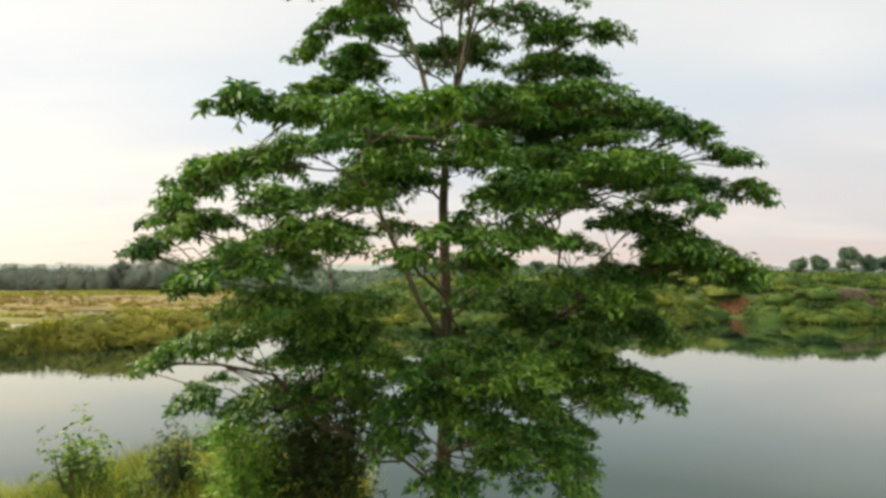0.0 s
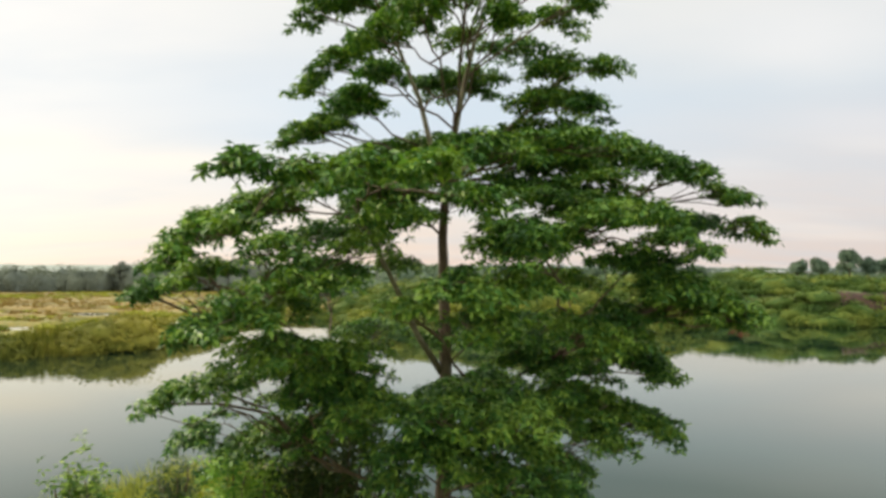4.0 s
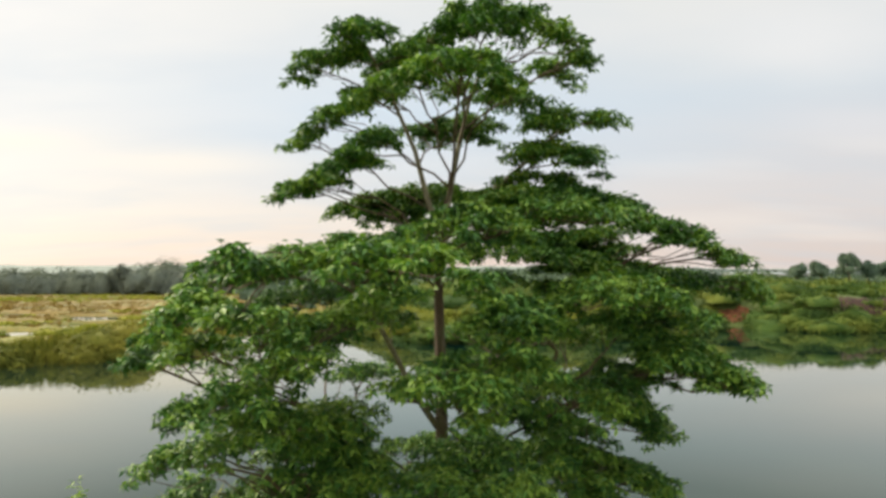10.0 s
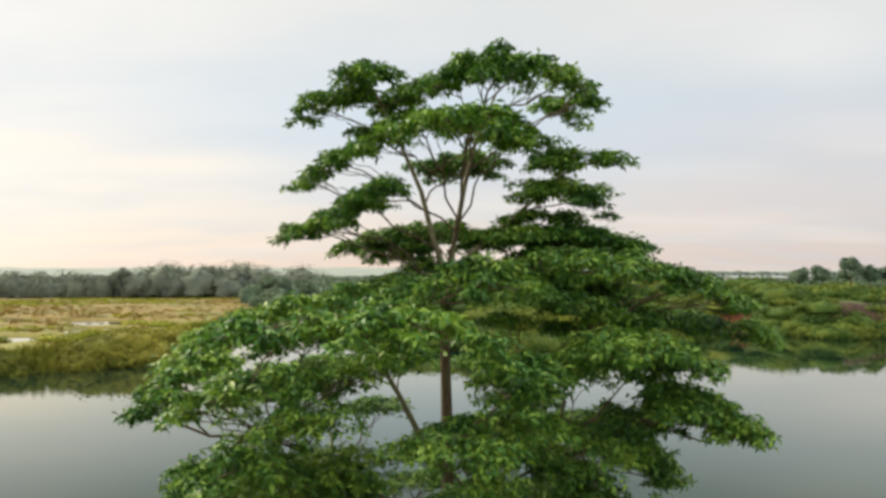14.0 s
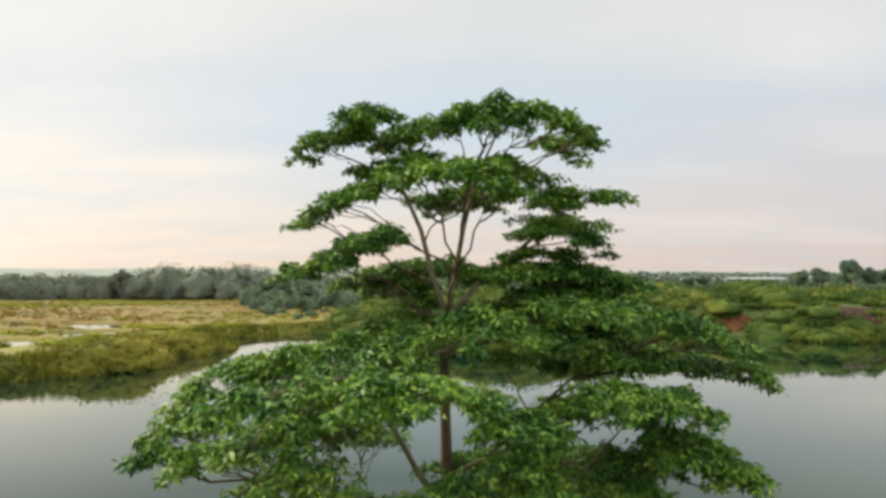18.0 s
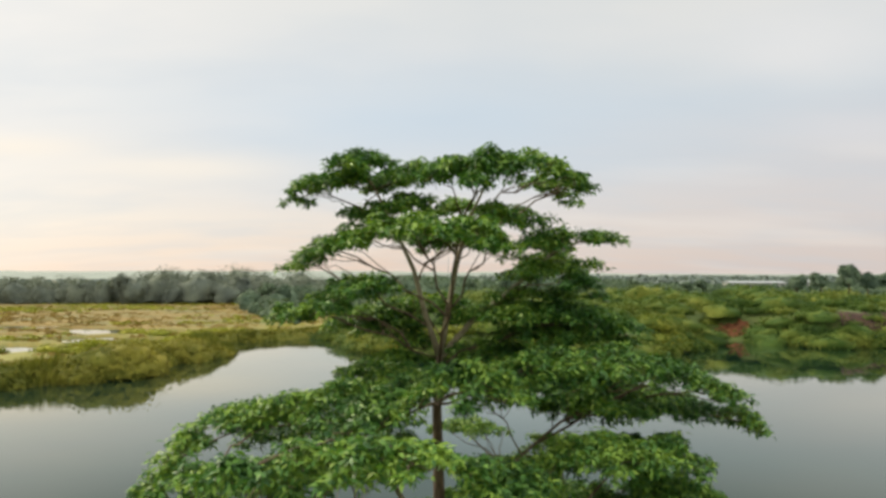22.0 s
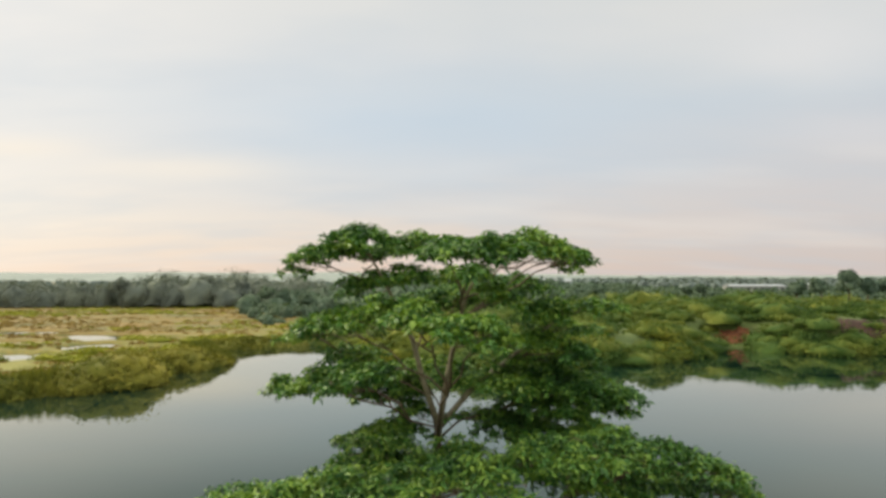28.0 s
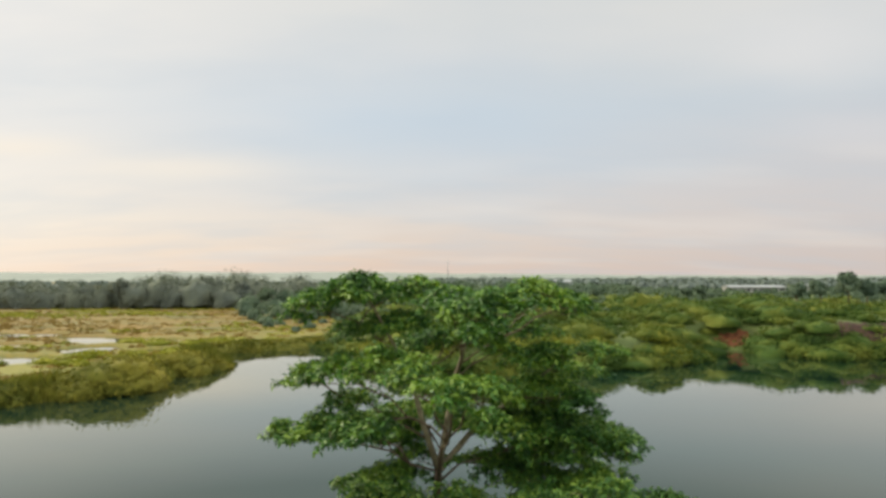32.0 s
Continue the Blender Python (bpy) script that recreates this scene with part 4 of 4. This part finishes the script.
def bank_mounds():
    """Rounded clumps of scrub and reed on the western bank and tussocks over its meadow."""
    rng = np.random.RandomState(35)
    x, y = rng.uniform(-130, -28, 9000), rng.uniform(66, 180, 9000)
    d = shore_distance(x, y)
    keep = (d > -0.2) & (d < 12) & (x + 0.06 * (y - 150) < -29) & (rng.uniform(0, 1, 9000) < 0.75 * smooth(14, 0, d))
    x, y, d = x[keep], y[keep], d[keep]
    h = (1.6 + 1.1 * rng.uniform(0, 1, len(x)) + 1.3 * ripple(x, y, 0.14, 34)) * (0.35 + 0.65 * smooth(13, 3, d))
    corner = np.exp(-((x + 50) / 6) ** 2 - ((y - 101) / 6) ** 2) + 0.8 * np.exp(-((x + 47) / 5) ** 2 - ((y - 122) / 8) ** 2)
    h = h * (1 + 0.55 * corner) * (1 - 0.5 * smooth(118, 132, y))
    v, f = crowns(x, y, land_z(x, y) - 0.6, h * rng.uniform(0.7, 1.2, len(x)), h, rng, 150, 0.36 + 0 * x, rough=0.5)
    tagged(new("bank_scrub", mesh_of("bank_scrub", v, f, REED)), "olive scrub mounds on the meadow's lake edge", "scrub", kind="stuff")
    x, y = rng.uniform(-330, -20, 14000), rng.uniform(95, 335, 14000)
    patch = ripple(x * 0.5, y * 1.2, 0.07, 37)
    keep = (shore_distance(x, y) > 8) & (np.abs(x) < 0.85 * y + 10) & (x < -0.1 * y - 14) & (rng.uniform(0, 1, 14000) < np.maximum(smooth(-0.3, 0.7, patch), 0.85 * smooth(42, 16, shore_distance(x, y)))) & (land_z(x, y - 5) > 0.4) & (land_z(x, y + 3) > 0.4) & (land_z(x - 3, y) > 0.4) & (land_z(x + 3, y) > 0.4)
    x, y = x[keep], y[keep]
    h = rng.uniform(0.2, 0.65, len(x))
    v, f = crowns(x, y, land_z(x, y) - 0.15, h * rng.uniform(1.8, 4.0, len(x)), h, rng, 40, 0.55 + 0 * x, solid=False)
    tagged(new("tussocks", mesh_of("tussocks", v, f, SEDGE)), "yellow-green grass tussocks over the straw meadow", "grass", kind="stuff")
    x, y = rng.uniform(-88, -44, 150), rng.uniform(122, 178, 150)
    keep = (shore_distance(x, y) > 9) & (land_z(x, y - 5) > 0.25) & (land_z(x, y) > 0.3) & (land_z(x - 3, y) > 0.25) & (ripple(x, y, 0.12, 44) > -0.35)
    x, y = x[keep], y[keep]
    h = rng.uniform(0.7, 1.7, len(x))
    v, f = crowns(x, y, land_z(x, y) - 0.3, h * rng.uniform(1.2, 2.4, len(x)), h, rng, 150, 0.36 + 0 * x, rough=0.85)
    tagged(new("sedge_mounds", mesh_of("sedge_mounds", v, f, SEDGE)), "rounded yellow-green sedge clumps beside the pools", "grass", kind="stuff")
    # olive grass mounds along the opposite shore
    along = rng.uniform(0, 1, 110)
    x = np.interp(along, [0, 0.3, 0.55, 1], [-22, -16, -8, 56]) + rng.normal(0, 1.2, 110)
    y = np.interp(along, [0, 0.3, 0.55, 1], [147, 131, 121, 134]) + rng.uniform(0.5, 7, 110)
    y = np.where(along > 0.55, y - 7 * np.sin(np.clip((along - 0.55) / 0.45, 0, 1) * np.pi), y)
    keep = shore_distance(x, y) > 0.3
    x, y = x[keep], y[keep]
    h = rng.uniform(1.5, 3.4, len(x))
    v, f = crowns(x, y, land_z(x, y) - 0.6, h * rng.uniform(0.9, 1.5, len(x)), h, rng, 200, 0.40 + 0 * x, rough=0.5)
    tagged(new("shore_grass", mesh_of("shore_grass", v, f, SHORE_GRASS)), "olive-yellow grass mounds on the opposite shore", "grass", kind="stuff")
    x, y = rng.uniform(-330, -20, 9000), 95 + 240 * rng.uniform(0, 1, 9000) ** 1.3
    dry = ripple(x * 0.4, y * 1.5, 0.09, 39)
    keep = (shore_distance(x, y) > 9) & (np.abs(x) < 0.85 * y + 10) & (x < -0.1 * y - 14) & (rng.uniform(0, 1, 9000) < smooth(-0.6, 0.5, dry)) & (land_z(x, y - 3) > 0.2) & (land_z(x, y + 3) > 0.2)
    x, y = x[keep], y[keep]
    h = rng.uniform(0.15, 0.5, len(x))
    v, f = crowns(x, y, land_z(x, y) - 0.12, h * rng.uniform(2.0, 5.0, len(x)), h, rng, 22, 0.6 + 0 * x, solid=False)
    tagged(new("straw", mesh_of("straw", v, f, STRAW)), "ochre tufts of dry straw over the meadow", "grass", kind="stuff")


bank_mounds()


def build_bank_shrubs():
    rng = np.random.RandomState(41)
    x = rng.uniform(-36, 200, 4800)
    y = rng.uniform(110, 300, 4800)
    d = shore_distance(x, y)
    keep = (d > -0.3) & (d < 130) & (x + 0.06 * (y - 150) > -28) & (rng.uniform(0, 1, len(x)) < 0.16 + 0.5 * smooth(150, 6, d) + 0.6 * smooth(7, 1, d))
    # a closed fringe hangs over the water's edge
    fx, fy = [], []
    for (ax, ay), (bx, by) in zip(EAST_SHORE[:-2], EAST_SHORE[1:-1]):
        count = int(math.hypot(bx - ax, by - ay) / 1.3)
        u = (np.arange(count) + rng.uniform(0, 1, count)) / max(count, 1)
        fx.append(ax + (bx - ax) * u + rng.normal(0, 0.8, count))
        fy.append(ay + (by - ay) * u + rng.uniform(0.2, 3.0, count))
    x, y = np.concatenate([x[keep], *fx]), np.concatenate([y[keep], *fy])
    d = shore_distance(x, y)
    keep = (np.abs(x) < 200) & (x > -31)
    # the bare earth slips stay open
    keep &= ~(((x - 72.0) / 5.5) ** 2 + ((y - 156.6) / 3.5) ** 2 < 1) & ~((np.abs(x - 98) < 9) & (d > 3.5) & (d < 9.5) & (rng.uniform(0, 1, len(x)) < 0.7))
    # a pale strip of grass lies open before the round trees
    keep &= ~((x > 104) & (x < 180) & (y > 176) & (y < 215))
    x, y, d = x[keep], y[keep], d[keep]
    h = (1.5 + 3.0 * rng.uniform(0, 1, len(x)) ** 2.2) * (1 + 0.45 * ripple(x, y, 0.10, 14))
    r = h * rng.uniform(1.0, 1.7, len(x))
    near = d < 45
    for part_of, per, leaf in ((near, 190, 0.46), (~near, 56, 0.85)):
        s = part_of
        v, f = crowns(x[s], y[s], land_z(x[s], y[s]) - 0.7, r[s], h[s], rng, per, leaf + 0 * x[s], rough=0.5, grid=(8, 4))
        tagged(new("bank_shrubs", mesh_of("bank_shrubs", v, f, LEAF_BANK)), "dense green scrub covering the sloping far bank", "shrubs", kind="stuff")


build_bank_shrubs()


def build_forest():
    rng = np.random.RandomState(51)
    # the wall of trees behind the meadow, greyed by mist painted into its leaves
    x = rng.uniform(-420, -20, 620)
    y = 338 + 0.02 * x + rng.uniform(0, 1, 620) ** 1.5 * 110
    keep = x > -0.85 * y - 60
    x, y = x[keep], y[keep]
    h = (7.0 + 11.0 * rng.uniform(0, 1, len(x)) ** 1.6 + 3.0 * ripple(x, y, 0.045, 15)) * (0.90 + 0.45 * smooth(-190, -130, x)) * (1 - 0.5 * smooth(-108, -72, x))
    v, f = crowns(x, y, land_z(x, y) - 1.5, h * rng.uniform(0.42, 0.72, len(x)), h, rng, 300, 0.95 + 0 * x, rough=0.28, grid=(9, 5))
    tagged(new("forest", mesh_of("forest", v, f, LEAF_FAR)), "tree line behind the meadow, grey-green with mist in its colour", "forest", kind="stuff")
    # woods that come nearer between meadow and lake, lightly hazed by their leaf colour
    x = rng.uniform(-115, 330, 2600)
    y = rng.uniform(165, 440, 2600)
    edge = -0.36 * y + 14 + 8 * ripple(x, y, 0.05, 19)
    keep = (x > edge) & (shore_distance(x, y) > 8) & (rng.uniform(0, 1, 2600) < 0.12 + 0.9 * smooth(170, 340, y)) & (x < 0.8 * y + 20)
    keep &= ~((x > 100) & (x < 180) & (y > 172) & (y < 228))
    keep &= ~((x > 175) & (x < 245) & (y > 330) & (y < 420) & (rng.uniform(0, 1, 2600) < 0.75))
    x, y = x[keep], y[keep]
    h = rng.uniform(2.6, 8.0, len(x)) * (0.30 + 1.15 * smooth(185, 330, y) * smooth(30, -60, x) + 0.75 * smooth(170, 330, y) * smooth(-60, 30, x)) * (1 - 0.45 * smooth(60, 160, x))
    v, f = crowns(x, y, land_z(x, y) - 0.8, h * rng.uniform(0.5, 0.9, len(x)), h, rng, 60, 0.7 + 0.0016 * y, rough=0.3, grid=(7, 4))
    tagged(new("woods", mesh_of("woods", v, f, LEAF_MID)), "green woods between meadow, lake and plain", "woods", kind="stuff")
    # the wide wooded plain, its distance haze painted into the leaf colour
    x = rng.uniform(-900, 1000, 4200)
    y = rng.uniform(380, 1300, 4200)
    keep = (np.abs(x) < 0.85 * y + 40) & ((x > -0.12 * y) | (y > 470)) & ~((x > 170) & (x < 290) & (y < 430))
    x, y = x[keep], y[keep]
    h = rng.uniform(4, 10.5, len(x)) * (0.8 + 0.3 * ripple(x, y, 0.012, 22))
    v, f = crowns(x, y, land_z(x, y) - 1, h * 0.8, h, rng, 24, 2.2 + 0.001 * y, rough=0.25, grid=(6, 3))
    tagged(new("far_woods", mesh_of("far_woods", v, f, LEAF_HAZE)), "wooded plain reaching to the horizon, leaf colour paled with haze", "woods", kind="stuff")


build_forest()


def far_tree(x, y, h, r, seed, label, mat):
    rng = np.random.RandomState(seed)
    z = float(land_z(x, y))
    base = thing("tree", label, "tree", (x, y, z), "trees on the far land")
    stem = Tubes()
    stem.add([(x, y, z - 0.4), (x + 0.2, y, z + h * 0.35), (x, y, z + h * 0.72)], [h * 0.025, h * 0.018, h * 0.008], 7)
    for k in range(5):
        a = 2 * math.pi * k / 5 + rng.uniform(0, 1)
        stem.add(bent((x, y, z + h * 0.38), (x + math.cos(a) * r * 0.6, y + math.sin(a) * r * 0.6, z + h * rng.uniform(0.6, 0.8)), 0.08, 3, rng), [h * 0.011, h * 0.009, h * 0.006, h * 0.003], 5)
    child("trunk", stem.mesh("trunk", BARK), base)
    lobes = 9
    a = rng.uniform(0, 6.3, lobes)
    q = np.sqrt(rng.uniform(0, 1, lobes)) * 0.62 * r
    lx, ly = x + np.cos(a) * q, y + np.sin(a) * q
    lz = z + h * rng.uniform(0.34, 0.66, lobes)
    v, f = crowns(lx, ly, lz, r * rng.uniform(0.38, 0.55, lobes), h * rng.uniform(0.22, 0.34, lobes), rng, 170, 0.07 * r + 0.3 + 0 * lx, rough=0.35)
    child("crown", mesh_of("crown", v, f, mat), base, "", "stuff")
    return base


# the row of round trees on the eastern bank, haze included in their green
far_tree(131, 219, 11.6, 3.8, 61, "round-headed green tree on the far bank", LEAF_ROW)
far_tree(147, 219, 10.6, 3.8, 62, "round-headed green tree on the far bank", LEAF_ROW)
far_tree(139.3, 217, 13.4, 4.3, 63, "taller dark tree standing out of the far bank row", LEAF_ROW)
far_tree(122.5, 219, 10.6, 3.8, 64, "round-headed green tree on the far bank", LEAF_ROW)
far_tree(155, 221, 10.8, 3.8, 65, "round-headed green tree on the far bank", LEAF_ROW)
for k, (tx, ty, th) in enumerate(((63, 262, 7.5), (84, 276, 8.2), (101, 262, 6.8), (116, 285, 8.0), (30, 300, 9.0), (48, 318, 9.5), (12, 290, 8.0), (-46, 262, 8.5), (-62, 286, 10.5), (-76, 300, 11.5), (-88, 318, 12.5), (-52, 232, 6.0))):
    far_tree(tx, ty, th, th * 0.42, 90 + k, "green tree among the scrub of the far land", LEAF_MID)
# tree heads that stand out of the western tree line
far_tree(-170, 336, 17.0, 6.5, 66, "high tree head above the tree line, paled with painted mist", LEAF_FAR)
far_tree(-109, 345, 19.0, 5.4, 67, "high tree head above the tree line, paled with painted mist", LEAF_FAR)
far_tree(-129, 345, 19.0, 5.4, 68, "high tree head above the tree line, paled with painted mist", LEAF_FAR)


# ---- distant buildings, mast and hills -----------------------------------------------------------
def box(bm, x0, x1, y0, y1, z0, z1):
    v = [bm.verts.new(p) for p in ((x0, y0, z0), (x1, y0, z0), (x1, y1, z0), (x0, y1, z0), (x0, y0, z1), (x1, y0, z1), (x1, y1, z1), (x0, y1, z1))]
    for q in ((3, 2, 1, 0), (4, 5, 6, 7), (0, 1, 5, 4), (1, 2, 6, 5), (2, 3, 7, 6), (3, 0, 4, 7)):
        bm.faces.new([v[i] for i in q])


def box_mesh(name, mat, *boxes):
    bm = bmesh.new()
    for b in boxes:
        box(bm, *b)
    me = bpy.data.meshes.new(name)
    bm.to_mesh(me)
    bm.free()
    me.materials.append(mat)
    return me


def hall(x, y, length, depth, height, label, windows=6):
    z = float(land_z(x, y)) - 0.3
    base = thing("hall", label, "building", (x, y, z), "white halls on the plain")
    child("wall", box_mesh("wall", WHITE_WALL, (x - length / 2, x + length / 2, y, y + depth, z, z + height)), base)
    bm = bmesh.new()
    e, top = 0.8, height * 0.32
    p = [bm.verts.new(q) for q in ((x - length / 2 - e, y - e, z + height), (x + length / 2 + e, y - e, z + height), (x + length / 2 + e, y + depth + e, z + height),
                                   (x - length / 2 - e, y + depth + e, z + height), (x - length / 2 - e, y + depth / 2, z + height + top), (x + length / 2 + e, y + depth / 2, z + height + top))]
    for q in ((0, 1, 5, 4), (2, 3, 4, 5), (1, 2, 5), (3, 0, 4), (3, 2, 1, 0)):
        bm.faces.new([p[i] for i in q])
    me = bpy.data.meshes.new("roof")
    bm.to_mesh(me)
    bm.free()
    me.materials.append(GREY_ROOF)
    child("roof", me, base, "pale grey metal roof")
    step = length / windows
    for k in range(windows):
        wx = x - length / 2 + (k + 0.5) * step
        child("window", box_mesh("window", DARK_PANE, (wx - step * 0.28, wx + step * 0.28, y - 0.05, y + 0.1, z + height * 0.35, z + height * 0.7)), base)


hall(200, 400, 34, 14, 3.6, "long white hall with a pale grey roof among trees", 8)
hall(227, 392, 8, 9, 4.0, "small white block beside the long hall", 2)
hall(274, 385, 16, 10, 4.0, "white house at the edge of the wood", 3)
hall(85, 470, 22, 12, 5.5, "pale hall half hidden by the wood", 5)
hall(-98, 505, 26, 12, 5.5, "low pale hall half hidden by the wood", 5)


def slip(cx, cy, wide, deep, mat, label, seed):
    """A bare slide of earth in the eastern bank."""
    rng = np.random.RandomState(seed)
    us, vs = np.linspace(-1, 1, 17), np.linspace(0, 1, 11)
    verts = []
    for v in vs:
        for u in us:
            w = wide * (1 - 0.35 * v * v) * (1 + 0.10 * math.sin(9 * v + 3 * u))
            x, y = cx + u * w, cy + deep * v + 1.2 * u * u + rng.normal(0, 0.2)
            verts.append((x, y, max(float(land_z(x, y)), -0.4) + 0.25 + rng.normal(0, 0.12)))
    faces = [(j * 17 + i, j * 17 + i + 1, (j + 1) * 17 + i + 1, (j + 1) * 17 + i) for j in range(10) for i in range(16)]
    tagged(new("earth_slip", mesh_of("earth_slip", verts, faces, mat, True)), label, "earth bank")


slip(72.0, 154.6, 4.3, 3.6, RED_EARTH, "bare slip of red earth on the scrub bank", 71)
slip(98, 141.4, 8.5, 5.5, DARK_EARTH, "dark brown bare earth slip among the scrub", 72)


def mast(x, y, h):
    z = float(land_z(x, y))
    base = thing("mast", "thin lattice radio mast on the horizon", "mast", (x, y, z))
    for k in range(3):
        a = 2 * math.pi * k / 3
        leg = Tubes()
        leg.add([(x + math.cos(a) * 1.6, y + math.sin(a) * 1.6, z), (x + math.cos(a) * 0.3, y + math.sin(a) * 0.3, z + h)], [0.22, 0.14], 5)
        child("leg", leg.mesh("leg", STEEL), base)
    ties = Tubes()
    for k in range(14):
        r = 1.6 - 1.3 * k / 14
        for j in range(3):
            a, b = 2 * math.pi * j / 3, 2 * math.pi * (j + 1) / 3
            ties.add([(x + math.cos(a) * r, y + math.sin(a) * r, z + h * k / 14), (x + math.cos(b) * r, y + math.sin(b) * r, z + h * (k + 1) / 14)], [0.1, 0.1], 4)
    child("bracing", ties.mesh("bracing", STEEL), base)


mast(8, 900, 34)


def hills(y, low, high, seed, x0, x1):
    rng = np.random.RandomState(seed)
    xs = np.linspace(x0, x1, 90)
    verts, faces = [], []
    for i, x in enumerate(xs):
        h = low + (high - low) * (0.5 + 0.5 * float(ripple(np.array(x), np.array(0.0), 0.0022, seed)))
        h *= 1.0 - 0.38 * float(smooth(-500, 900, x))
        for q, back in ((0.0, 0), (0.75, 160), (1.0, 420), (0.6, 700)):
            verts.append((x, y + back, -2 + h * q + rng.normal(0, 0.7) * (q > 0)))
    for i in range(len(xs) - 1):
        for k in range(3):
            a = i * 4 + k
            faces.append((a, a + 4, a + 5, a + 1))
    tagged(new("backdrop", mesh_of("backdrop", verts, faces, HILL, True)), "pale hills along the horizon, haze mixed into their colour", "hills", kind="structure")


# both ridges get their haze from the pale hill colour alone
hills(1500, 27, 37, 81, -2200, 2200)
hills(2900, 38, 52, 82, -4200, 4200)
